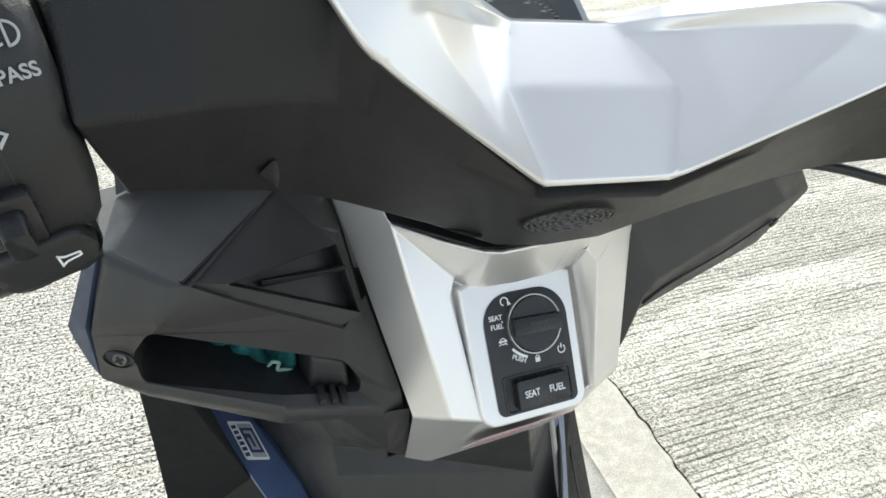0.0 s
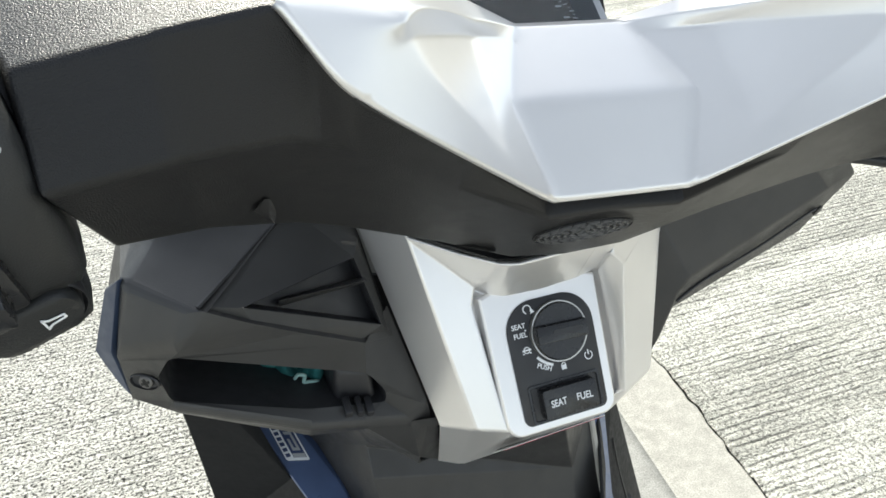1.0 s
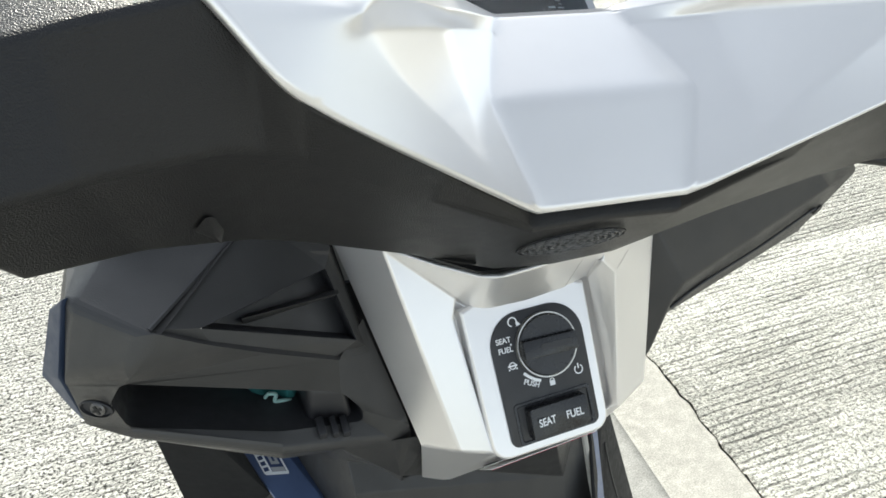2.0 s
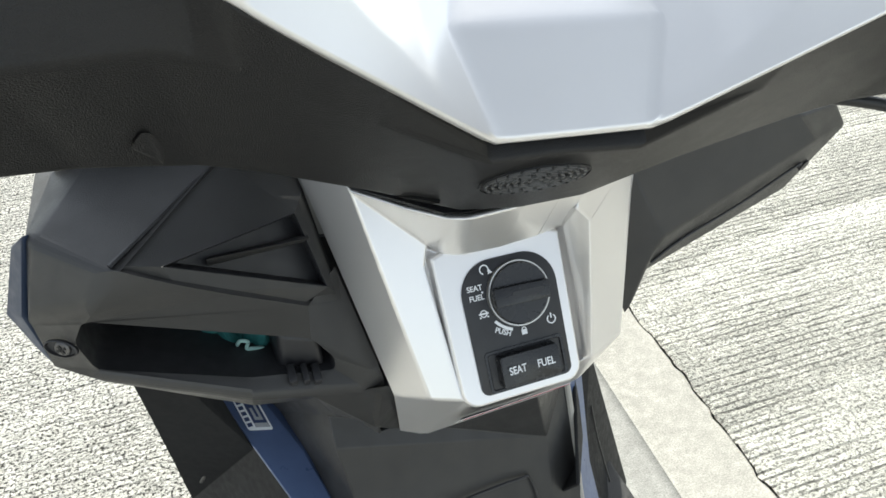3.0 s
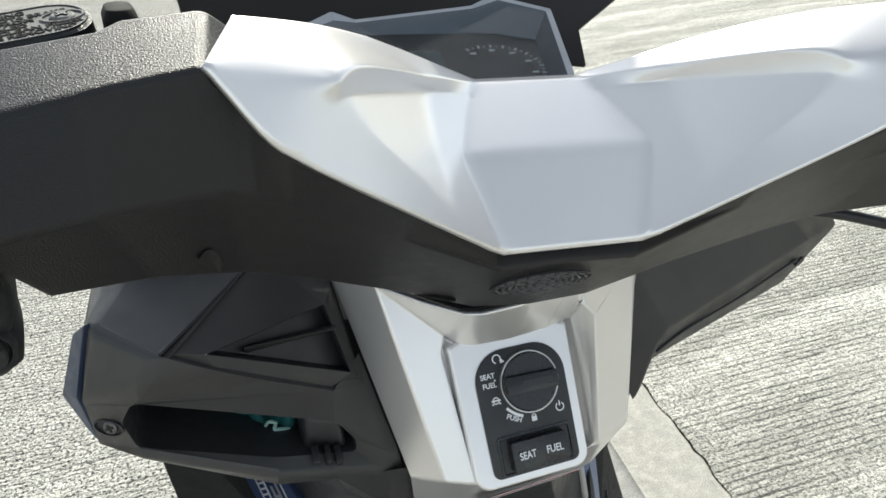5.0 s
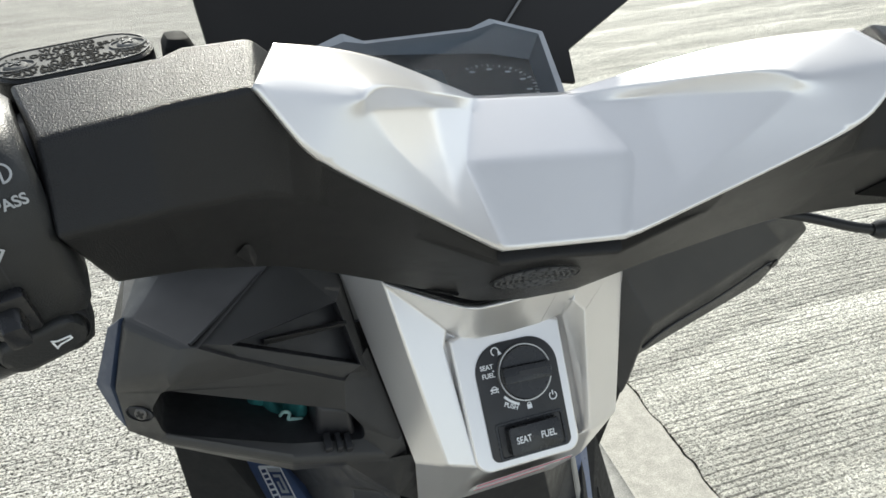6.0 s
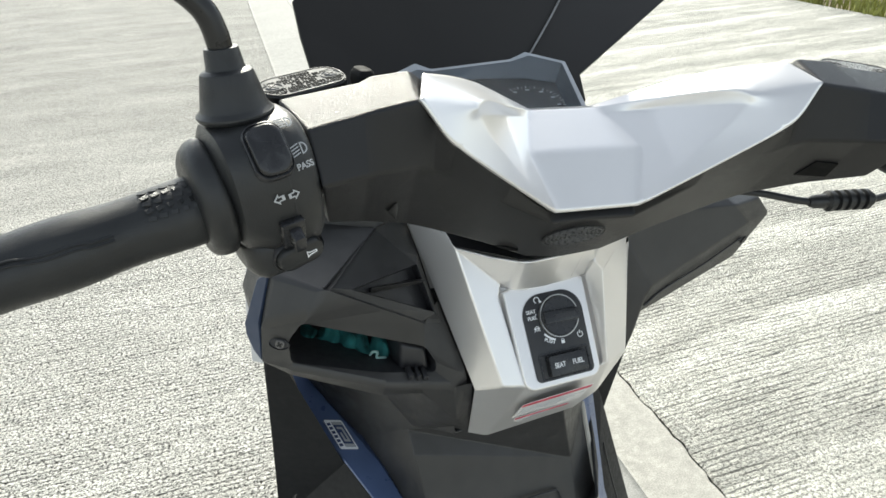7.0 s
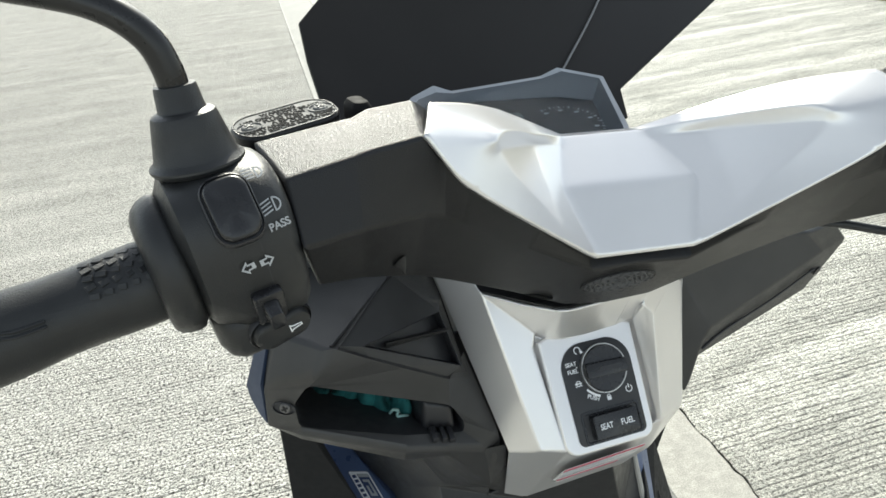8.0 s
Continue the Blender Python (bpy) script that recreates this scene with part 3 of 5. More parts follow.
def lamp_mark(parent, m, down):
    part("beam_mark", ring(0.0025, 0.0031, 0.0003, -90, 90, 10), INKGREY, parent, "", m)
    part("beam_mark", plate([(-0.0002, -0.003), (0.0004, -0.003), (0.0004, 0.003), (-0.0002, 0.003)], 0.0003, 0), INKGREY, parent, "", m)
    for k in range(4):
        y = -0.0024 + 0.0016 * k
        part("beam_mark", plate([(-0.0055, y - down), (-0.001, y), (-0.001, y + 0.0006), (-0.0055, y + 0.0006 - down)], 0.0003, 0), INKGREY, parent, "", m)


lamp_mark(housing, on_housing(0.0438, 146, 0.0006), 0.0014)
lamp_mark(housing, on_housing(0.0425, 118, 0.0006), 0.0)
turn = part("turn_signal_switch", box(0.013, 0.017, 0.006, 0.0015), GLOSSBLACK, housing, "black turn signal slider", on_housing(0.029, 198))
part("slider_lever", loft([[(x, y, 0.002) for x, y in rounded(0.0075, 0.011, 0.002)], [(x * 0.8, y * 0.8 - 0.001, 0.010) for x, y in rounded(0.0075, 0.011, 0.002)]], bevel=0.0005), GLOSSBLACK, turn)
part("horn_pod", loft([ell(x, 0.024 * k, 0.0150 * k, -0.0030, -0.0385, e=3) for x, k in ((0.006, 0.55), (0.009, 0.85), (0.014, 1.0), (0.040, 1.0), (0.045, 0.9), (0.047, 0.6))], sharp=50), RUBBER, housing, "lower lip of the housing")
HORN = frame_of((0.0318, -0.0262, -0.0380), (1, 0, 0.12), (0, -0.22, 1))
part("horn_surround", loft([[(x, y, z) for x, y in rounded(w, h, h / 2 - 0.0002)] for w, h, z in ((0.0300, 0.0190, -0.004), (0.0300, 0.0190, 0.0012), (0.0290, 0.0180, 0.0020), (0.0275, 0.0165, 0.0004))], sharp=50), PANEL, housing, "dark groove round the horn button", HORN)
horn = part("horn_button", loft([[(x, y, -0.002) for x, y in rounded(0.027, 0.0160, 0.0076)], [(x, y, 0.0035) for x, y in rounded(0.0265, 0.0155, 0.0074)], [(x, y, 0.0050) for x, y in rounded(0.0250, 0.0140, 0.0066)], [(x, y, 0.0056) for x, y in rounded(0.0200, 0.0095, 0.0045)]], sharp=50),
            RUBBER, housing, "black oval horn button", HORN)
part("horn_mark", plate([(-0.0042, 0.0010), (-0.0034, 0.0010), (-0.0034, -0.0010), (-0.0042, -0.0010)], 0.0003, 0), INK, horn, "white horn symbol", pose(0.005, 0, 0.0058, 0, 0, 180) @ Matrix.Diagonal((0.8, 0.8, 1, 1)))
for y0, y1 in ((0.0008, 0.0028), (-0.0008, -0.0028)):
    d = 0.0007 if y0 > 0 else -0.0007
    part("horn_mark", plate([(-0.0036, y0 - d / 2), (-0.0036, y0 + d / 2), (0.0008, y0 + d), (0.0030, y1), (0.0030, y1 - d * 1.4), (0.0010, y0)][::1 if d > 0 else -1], 0.0003, 0), INK, horn, "", pose(0.005, 0, 0.0058, 0, 0, 180) @ Matrix.Diagonal((0.8, 0.8, 1, 1)))
part("horn_mark", plate([(0.0024, -0.0028), (0.0031, -0.0028), (0.0031, 0.0028), (0.0024, 0.0028)], 0.0003, 0), INK, horn, "", pose(0.005, 0, 0.0058, 0, 0, 180) @ Matrix.Diagonal((0.8, 0.8, 1, 1)))

# mirror stem with its rubber boot
boot = part("mirror_boot", turned([(0.0165, -0.006), (0.0190, -0.0045), (0.0200, -0.0028), (0.0199, -0.0018), (0.0180, -0.0002), (0.0172, 0.0010), (0.0152, 0.0100), (0.0136, 0.0170), (0.0130, 0.0184), (0.0119, 0.0192), (0.0100, 0.0199), (0.0096, 0.0206), (0.0087, 0.0290), (0.0083, 0.0300), (0.005, 0.0302)], 40),
            RUBBER, scooter, "conical black rubber boot at the foot of the mirror stem", BAR @ pose(-0.2390, -0.0985, 1.0205, -2, -6, 0))
part("mirror_stem", tube([(0, 0, 0.024), (-0.001, 0, 0.038), (-0.005, 0, 0.050), (-0.017, 0, 0.062), (-0.038, 0.002, 0.071), (-0.09, 0.006, 0.086), (-0.17, 0.01, 0.105)], 0.0062), STEEL, boot, "bent gloss black steel rod")


# brake fluid reservoir caps
# cap plastic with the sunlit sheen of its top put into the colour
CAPTOP = mat("cap_sheen_plastic", (0.14, 0.14, 0.138), 0.66, spec=0.25, vary=0.2, bump=0.3, bump_scale=1500)
def cap(side):
    m = BAR @ (pose(-0.2011, -0.0547, 1.0170, 6.7, -5.4, 23) if side < 0 else pose(0.2030, -0.0547, 1.0130, 6.7, 5.4, -23)) @ Matrix.Diagonal((0.903, 0.90, 1, 1))
    c = part("reservoir_cap", loft([[(x, y, -0.012) for x, y in rounded(0.058, 0.030, 0.013)], [(x, y, 0.0) for x, y in rounded(0.060, 0.032, 0.014)], [(x, y, 0.004) for x, y in rounded(0.060, 0.032, 0.014)],
                                   [(x, y, 0.0048) for x, y in rounded(0.0585, 0.0305, 0.0135)]]), BLACK, scooter, "black brake fluid cap with raised warning lettering", m)
    part("rim", loft([[(x, y, 0.0046) for x, y in rounded(0.058, 0.030, 0.0133)], [(x, y, 0.0054) for x, y in rounded(0.0575, 0.0295, 0.013)], [(x, y, 0.0054) for x, y in rounded(0.0565, 0.0285, 0.0125)],
                      [(x, y, 0.0046) for x, y in rounded(0.056, 0.028, 0.0122)]], caps=False), BLACK, c)
    part("cap_top", loft([[(x, y, 0.0046) for x, y in rounded(0.0560, 0.0280, 0.0122)], [(x, y, 0.0050) for x, y in rounded(0.0556, 0.0276, 0.0120)]]), CAPTOP, c, "grey cap top, lightened for its sunlit sheen")
    # sparkle on the right letters and shade on the left are given by colour
    for i, s in enumerate(("WARNING", "USE ONLY DOT4 BRAKE", "FLUID FROM", "A SEALED", "CONTAINER CLEAN FILLER", "CAP BEFORE REMOVING")):
        text("lettering", s, 0.0047, pose(0, 0.0104 - 0.0042 * i, 0.0052), c, CHROME if side > 0 else SHADE_BLACK, "raised warning lettering", 0.92, 0.00012)
    for x, y in ((-0.021, 0.0), (0.021, 0.0)):
        part("screw_pocket", loft([[(px * 1.35, py, z) for px, py in rounded(w, w, w / 2 - 0.0001)] for w, z in ((0.0108, 0.0050), (0.0108, 0.0056), (0.0098, 0.0056), (0.0096, 0.0051))], caps=False), CAPTOP, c, "raised oval round the screw", pose(x, y, 0))
        s = part("screw", turned([(0.0042, 0.004), (0.0042, 0.0055), (0.0034, 0.006)], 20), CAPTOP, c, "", pose(x, y, 0))
        part("slot", box(0.0052, 0.001, 0.0006, 0), BLACK, s, "", pose(0, 0, 0.0061, 0, 0, 35))
        part("slot", box(0.001, 0.0052, 0.0006, 0), BLACK, s, "", pose(0, 0, 0.0061, 0, 0, 35))
    return c


cap(-1)
cap(1)
# a raised block, coloured black for the shade of a hollow
part("cap_hollow", loft([[(x, y, 0) for x, y in rounded(0.011, 0.022, 0.005)], [(x * 0.95, y * 0.95, 0.007) for x, y in rounded(0.011, 0.022, 0.005)], [(x * 0.7, y * 0.7, 0.010) for x, y in rounded(0.011, 0.022, 0.005)]], bevel=0.001), SHADE_BLACK, cover, "rounded black block standing for the shade of a hollow beside the cap", pose(-0.1655, -0.0540, 1.0180, 0, 0, 14))

# right brake cable with its ribbed boot
cable = part("brake_cable", tube([(0.10, -0.02, 0.915), (0.15, -0.045, 0.918), (0.19, -0.062, 0.914), (0.24, -0.072, 0.915), (0.29, -0.07, 0.93), (0.33, -0.05, 0.95)], 0.0030), RUBBER, scooter, "black cable with ribbed rubber sleeve", BAR)
cm = frame_of((0.192, -0.063, 0.914), (0.05, -0.008, 0.002), (0, 1, 0)) @ pose(0, 0, 0, 0, 90, 0)
part("cable_sleeve", turned([(0.0035, -0.002), (0.0055, 0.002), (0.006, 0.012)] + [q for k in range(5) for q in ((0.0085, 0.014 + 0.0075 * k), (0.0085, 0.0175 + 0.0075 * k), (0.0062, 0.0182 + 0.0075 * k), (0.0062, 0.0208 + 0.0075 * k))] + [(0.004, 0.054)], 20), RUBBER, cable, "ribbed black rubber sleeve", cm)

# instrument cluster behind the trim
rim_out = [(-0.1060, 0.1480, 0.9660), (-0.0848, 0.1650, 0.9775), (-0.0655, 0.1650, 0.9848), (-0.0514, 0.1600, 0.9795), (0.0259, 0.1500, 0.9846), (0.0400, 0.1470, 0.9910), (0.0767, 0.1320, 0.9823), (0.0561, 0.0600, 0.9628), (0.0420, 0.0150, 0.9480), (-0.0850, 0.0200, 0.9480)]
rim_in = [(-0.1010, 0.1420, 0.9645), (-0.0810, 0.1580, 0.9760), (-0.0655, 0.1585, 0.9800), (-0.0514, 0.1550, 0.9782), (0.0255, 0.1455, 0.9832), (0.0425, 0.1425, 0.9880), (0.0715, 0.1290, 0.9813), (0.0515, 0.0600, 0.9622), (0.0380, 0.0190, 0.9478), (-0.0810, 0.0240, 0.9478)]
rim_deep = [(x * 0.86 - 0.001, y * 0.90 + 0.004, z * 0.62 + 0.38 * (0.9480 + 0.24 * (y - 0.02)) - 0.0085) for x, y, z in rim_in]
face_z = lambda y: 0.9395 + 0.240 * ((y - 0.004) / 0.90 - 0.02)
rim_skirt = [(x * 1.03, y, z - 0.05) for x, y, z in rim_out]
loop10 = lambda a, b: [(i + a, (i + 1) % 10 + a, (i + 1) % 10 + b, i + b) for i in range(10)]


cluster = part("instrument_unit", poly(rim_out + rim_in + rim_skirt, loop10(0, 10) + loop10(0, 20), bevel=0.0010), mat("grey_bezel", (0.30, 0.32, 0.34), 0.36), scooter, "instrument unit with a grey bezel and dark display")
part("inner_bezel", poly(rim_in + [(x, y, face_z(y)) for x, y, z in rim_deep], loop10(0, 10)), mat("inner_bezel_grey", (0.085, 0.095, 0.105), 0.45), cluster, "dark grey sloping inner bezel")
part("display", poly([(x, y, face_z(y)) for x, y, z in rim_deep], [tuple(range(10))]), GLASSY, cluster, "dark smoked dial face")
glass = bpy.data.materials.new("clear_lens")
glass.use_nodes = True
gb = glass.node_tree.nodes["Principled BSDF"]
gb.inputs["Transmission Weight"].default_value, gb.inputs["Roughness"].default_value, gb.inputs["IOR"].default_value = 1.0, 0.0, 1.06
gb.inputs["Base Color"].default_value = (0.9, 0.93, 0.95, 1)
lens = part("lens", loft([[(x, y, z - 0.0022) for x, y, z in rim_in], [(x, y, z - 0.0012) for x, y, z in rim_in]]), glass, cluster, "clear plastic lens")
lens.visible_shadow = False
DIALGREY = mat("dim_dial_print", (0.34, 0.36, 0.37), 0.5)
dial = frame_of((0.0200, 0.088, face_z(0.088) + 0.0016), (1, -0.13, 0), (0, 0.14, 0.0350))
for k in range(21):
    a = radians(118 - 8.2 * k)
    part("dial_tick", box(0.0005 if k % 2 else 0.0009, 0.0018 if k % 2 else 0.0032, 0.0003, 0), DIALGREY, cluster, "", dial @ pose(0.0285 * math.cos(a), 0.0285 * math.sin(a), 0, 0, 0, math.degrees(a) - 90))
    if k % 4 == 0:
        part("dial_numeral", box(0.0040, 0.0018, 0.0003, 0), DIALGREY, cluster, "", dial @ pose(0.0232 * math.cos(a), 0.0232 * math.sin(a), 0))
part("display_window", plate(rounded(0.056, 0.060, 0.004), 0.0005), mat("lcd_glass", (0.085, 0.10, 0.10), 0.35, rough_vary=0.03, spec=0.15), cluster, "grey-green liquid crystal window", frame_of((-0.040, 0.090, face_z(0.090) + 0.0008), (1, -0.13, 0), (0, 0.14, 0.0350)))

# visor and front fairing ahead of the cluster
# the unseen top is drawn tall so that its shade covers trim and instruments
vis = [(-0.1521, 0.1752, 0.9448), (-0.1600, 0.2150, 1.0060), (-0.1590, 0.2480, 1.0330), (-0.1176, 0.2850, 1.0618), (-0.0598, 0.3300, 1.1050), (0.0900, 0.5300, 1.4000), (0.4200, 0.5900, 1.4100), (0.2084, 0.3445, 1.0707), (0.1677, 0.2962, 1.0186), (0.0766, 0.2237, 0.9481), (-0.0024, 0.1992, 0.9369)]
visor = part("visor", poly(vis, [(0, 1, 2, 10), (2, 3, 4, 7, 8, 9, 10), (4, 5, 6, 7)], thick=0.004, bevel=0.0012, sharp=50), VISOR, scooter, "smoked black visor behind the instruments")
part("visor_side", poly([(0.0766, 0.2237, 0.9481), (0.1677, 0.2962, 1.0186), (0.4200, 0.5900, 1.4100), (0.6600, 0.6200, 1.3700), (0.325, 0.300, 1.006), (0.1440, 0.205, 0.947), (0.1440, 0.188, 0.922), (0.10, 0.19, 0.93)], [(0, 1, 4, 5), (1, 2, 3, 4), (0, 5, 6, 7)], thick=0.004, bevel=0.0008), VISOR, visor, "folded black side of the visor")
part("visor_crease", tube([(0.0756, 0.2212, 0.9501), (0.1667, 0.2937, 1.0206), (0.2074, 0.3420, 1.0727), (0.4190, 0.5875, 1.4120)], 0.0012, 8), mat("grey_edge", (0.2, 0.2, 0.2), 0.4), visor, "pale grey line along the fold")

# front body under the visor, out of the rider's sight, added to block sun
front = [[(-w, y - 0.02, z), (-w * 0.8, y + d * 0.6, z), (0.0, y + d, z), (w * 0.8, y + d * 0.6, z), (w, y - 0.02, z), (w * 0.6, y - 0.05, z), (-w * 0.6, y - 0.05, z)]
         for w, y, d, z in ((0.10, 0.36, 0.10, 0.44), (0.17, 0.31, 0.16, 0.56), (0.19, 0.26, 0.19, 0.70), (0.165, 0.23, 0.19, 0.82), (0.105, 0.235, 0.14, 0.925))]
part("front_fairing", loft(front, bevel=0.004, sharp=40), PALE, scooter, "silver front fairing under the visor")

# leg shield: a dark shell on each side, the left one with an open glove box
mouth = [(-0.2160, 0.0130, 0.8285), (-0.1120, 0.0175, 0.7735), (-0.1005, 0.0190, 0.7510), (-0.1010, 0.0200, 0.7395), (-0.1500, 0.0190, 0.7540), (-0.2262, 0.0345, 0.7760), (-0.2270, 0.0250, 0.8060)]
soft_mouth = round_corners(mouth, 0.0062)
SHELL = [(-0.1975, 0.0120, 0.8565), (-0.1383, 0.0700, 0.8707), (-0.2318, 0.0440, 0.8600), (-0.2150, 0.0800, 0.8650), (-0.1970, 0.1050, 0.8720),            # 0 crease foot, 1 its top, 2 shoulder, 3, 4 far edge
         (-0.2462, 0.0360, 0.8200), (-0.2482, 0.0473, 0.7741), (-0.2095, 0.0092, 0.8384),                                                                # 5 kink, 6 foot of the front edge, 7 end of the mouth's brow
         (-0.1740, 0.0080, 0.8433), (-0.1479, 0.0120, 0.8240), (-0.1107, 0.0220, 0.7946), (-0.0884, 0.0370, 0.7795),                                     # 8 to 11 lower border of the sunken panel
         (-0.0970, 0.0745, 0.8370), (-0.1045, 0.0935, 0.8680), (-0.0885, 0.0490, 0.7960), (-0.0745, 0.0090, 0.7370), (-0.0700, 0.0200, 0.6950),            # 12 to 16 along the console
         (-0.0864, 0.0109, 0.7241), (-0.0807, 0.0150, 0.6777), (-0.1191, 0.0090, 0.7350), (-0.1520, 0.0085, 0.7465), (-0.2250, 0.0310, 0.7700),            # 17, 18 edge of the dark band, 19 to 21 lower rim
         (-0.1000, 0.0900, 0.6600), (-0.1600, 0.1300, 0.6900), (-0.2400, 0.1400, 0.7220), (-0.2520, 0.1100, 0.8150), (-0.2330, 0.1150, 0.8600),            # 22 to 26 out of sight
         (-0.1130, 0.0190, 0.7190), (-0.1520, 0.0210, 0.7270), (-0.2260, 0.0430, 0.7560)]                                                                  # 27 to 29 under the lip
SHELL_FACES = [(0, 1, 4, 3, 2), (0, 2, 5, 7), (0, 8, 7), (10, 11, 14), (15, 16, 18, 17), (19, 17, 18, 27), (27, 18, 22), (19, 27, 28, 20), (27, 22, 23, 28), (20, 28, 29, 21), (28, 23, 24, 29), (21, 29, 6), (29, 24, 6), (6, 24, 25, 5), (5, 25, 26, 2), (2, 26, 3), (3, 26, 4)]
border = (0, 1, 13, 12, 11, 10, 9, 8)       # round the sunken panel
tri = [Vector((-0.1752, 0.0130, 0.8500)), Vector((-0.1062, 0.0530, 0.8370)), Vector((-0.0970, 0.0320, 0.7965))]
n0_ = len(SHELL)
mid_ = sum(tri, Vector()) / 3
for i in border:
    p = Vector(SHELL[i])
    q = p + (mid_ - p).normalized() * 0.0018 + Vector((0.0004, 0.0028, -0.0010))
    SHELL.append(tuple(q))
SHELL_FACES += [(border[i], border[(i + 1) % 8], n0_ + (i + 1) % 8, n0_ + i) for i in range(8)]
t0_ = len(SHELL)
SHELL += [tuple(v) for v in tri]
a_ = lambda k: n0_ + border.index(k)
SHELL_FACES += [(a_(0), a_(1), t0_ + 1, t0_), (a_(1), a_(13), a_(12), t0_ + 1), (a_(12), a_(11), t0_ + 2, t0_ + 1), (a_(11), a_(10), t0_ + 2), (a_(10), a_(9), t0_ + 2), (a_(9), a_(8), t0_, t0_ + 2), (a_(8), a_(0), t0_)]
m0_ = len(SHELL)
SHELL += soft_mouth
corner = lambda i: [m0_ + 5 * i + k for k in range(5)]
# each side of the mouth runs from the middle of one rounded corner to the middle of the next
side = lambda i: (corner(i)[2:] + corner((i + 1) % 7)[:3])[::-1]
SHELL_FACES += [(7, 8, 9, *side(0)[-1:]), (9, 10, *side(0)), (10, 14, 15, *side(1)), (15, 17, *side(2)), (17, 19, *side(3)[-1:]), (19, 20, *side(3)), (20, 21, *side(4)), (21, 6, 5, *side(5)), (5, 7, *side(6))]
bm = bmesh.new()
bv = [bm.verts.new(p) for p in SHELL]
for f in SHELL_FACES:
    bm.faces.new([bv[i] for i in f])
bmesh.ops.recalc_face_normals(bm, faces=bm.faces)
soft = [bm.edges.get((bv[i], bv[j])) for i, j in ((0, 2), (2, 5), (5, 7), (0, 7), (7, 8), (2, 3), (17, 19), (19, 20), (20, 21), (17, 15))]
bmesh.ops.bevel(bm, geom=[e for e in soft if e], offset=0.006, segments=5, profile=0.5, affect="EDGES", clamp_overlap=True)
left = part("leg_shield", finish(bm, 0.0012, 3), DARK, scooter, "charcoal plastic leg shield with an open glove box")
even(left)
part("panel_gap", tube([tuple(Vector(SHELL[a_(0)]).lerp(Vector(SHELL[0]), 0.35)), tuple(Vector(SHELL[a_(1)]).lerp(Vector(SHELL[1]), 0.35))], 0.0013, 6), PANEL, left, "dark gap between two panels")
wing = [(0.0980, 0.0480, 0.8480), (0.2179, 0.0180, 0.8546), (0.2536, 0.0240, 0.8548), (0.2774, 0.0280, 0.8322), (0.2438, 0.0200, 0.8309), (0.1274, 0.0155, 0.7821), (0.1254, 0.0180, 0.7726), (0.1278, 0.0260, 0.7438), (0.1158, 0.0180, 0.7201), (0.2466, 0.0330, 0.7823),
        (0.0930, 0.0300, 0.7600), (0.1200, 0.0700, 0.8800), (0.2100, 0.0750, 0.8720), (0.2450, 0.0800, 0.8680), (0.2680, 0.0850, 0.8420), (0.2450, 0.1100, 0.7850), (0.1280, 0.1000, 0.7300)]
right_shield = part("leg_shield", poly(wing, [(0, 1, 4, 5), (0, 5, 6, 10), (10, 6, 8), (6, 7, 8), (1, 2, 3, 4), (4, 3, 9), (5, 4, 9, 7, 6), (0, 1, 12, 11), (1, 2, 13, 12), (2, 3, 14, 13), (3, 9, 15, 14), (9, 7, 16, 15), (7, 8, 16)], bevel=0.0022, seg=3), DARK, scooter, "charcoal plastic leg shield wing")
even(right_shield)
part("lid_seam", tube([(0.1284, 0.0222, 0.7549), (0.1484, 0.0205, 0.7712), (0.1950, 0.0215, 0.7900), (0.2376, 0.0230, 0.8100), (0.2400, 0.0236, 0.8075)], 0.0010, 8), PANEL, right_shield, "thin dark lid seam")
part("screw", turned([(0.0045, -0.001), (0.0045, 0.0004), (0.003, 0.0007), (0.0, 0.0002)], 20), BLACK, right_shield, "", frame_of((0.2500, 0.0268, 0.8050), Vector(wing[3]) - Vector(wing[4]), Vector(wing[4]) - Vector(wing[9])))

# glove box tray
tray = [(x, y + 0.10, z - 0.016) for x, y, z in soft_mouth]
nm = len(tray)
part("inner_panel", poly([(-0.245, 0.19, 0.745), (0.06, 0.12, 0.745), (0.06, 0.15, 0.45), (-0.105, 0.20, 0.45), (-0.135, 0.187, 0.66), (-0.245, 0.205, 0.685)], [(0, 1, 2, 3, 4, 5)], thick=0.003), PANEL, left, "dark inner panel")
part("glove_box", poly(soft_mouth + tray, [(i, (i + 1) % nm, nm + (i + 1) % nm, nm + i) for i in range(nm)] + [tuple(range(nm, 2 * nm))], bevel=0.0, sharp=50), mat("glove_box_plastic", (0.04, 0.04, 0.042), 0.55), left, "black open glove box")
hinge = part("hinge_block", loft([[(-0.1335, 0.0270, 0.7430), (-0.1060, 0.0240, 0.7400), (-0.1075, 0.0260, 0.7640), (-0.1300, 0.0290, 0.7720)], [(-0.1360, 0.0700, 0.7400), (-0.1060, 0.0700, 0.7360), (-0.1080, 0.0700, 0.7700), (-0.1340, 0.0700, 0.7800)]], bevel=0.004, seg=4, sharp=60), PANEL, left, "black moulded hinge block")
for x, w, h in ((-0.1270, 0.0050, 0.008), (-0.1195, 0.0040, 0.009), (-0.1130, 0.0050, 0.008)):
    part("hinge_lug", box(w, 0.012, h, 0.0012), PANEL, hinge, "", pose(x, 0.0185, 0.7440 + 0.35 * (-0.118 - x), 20, 0, 0))
SCREW_AT = frame_of((-0.2345, 0.0275, 0.8025), (0.85, -0.45, -0.1), (0, 0.25, 1))
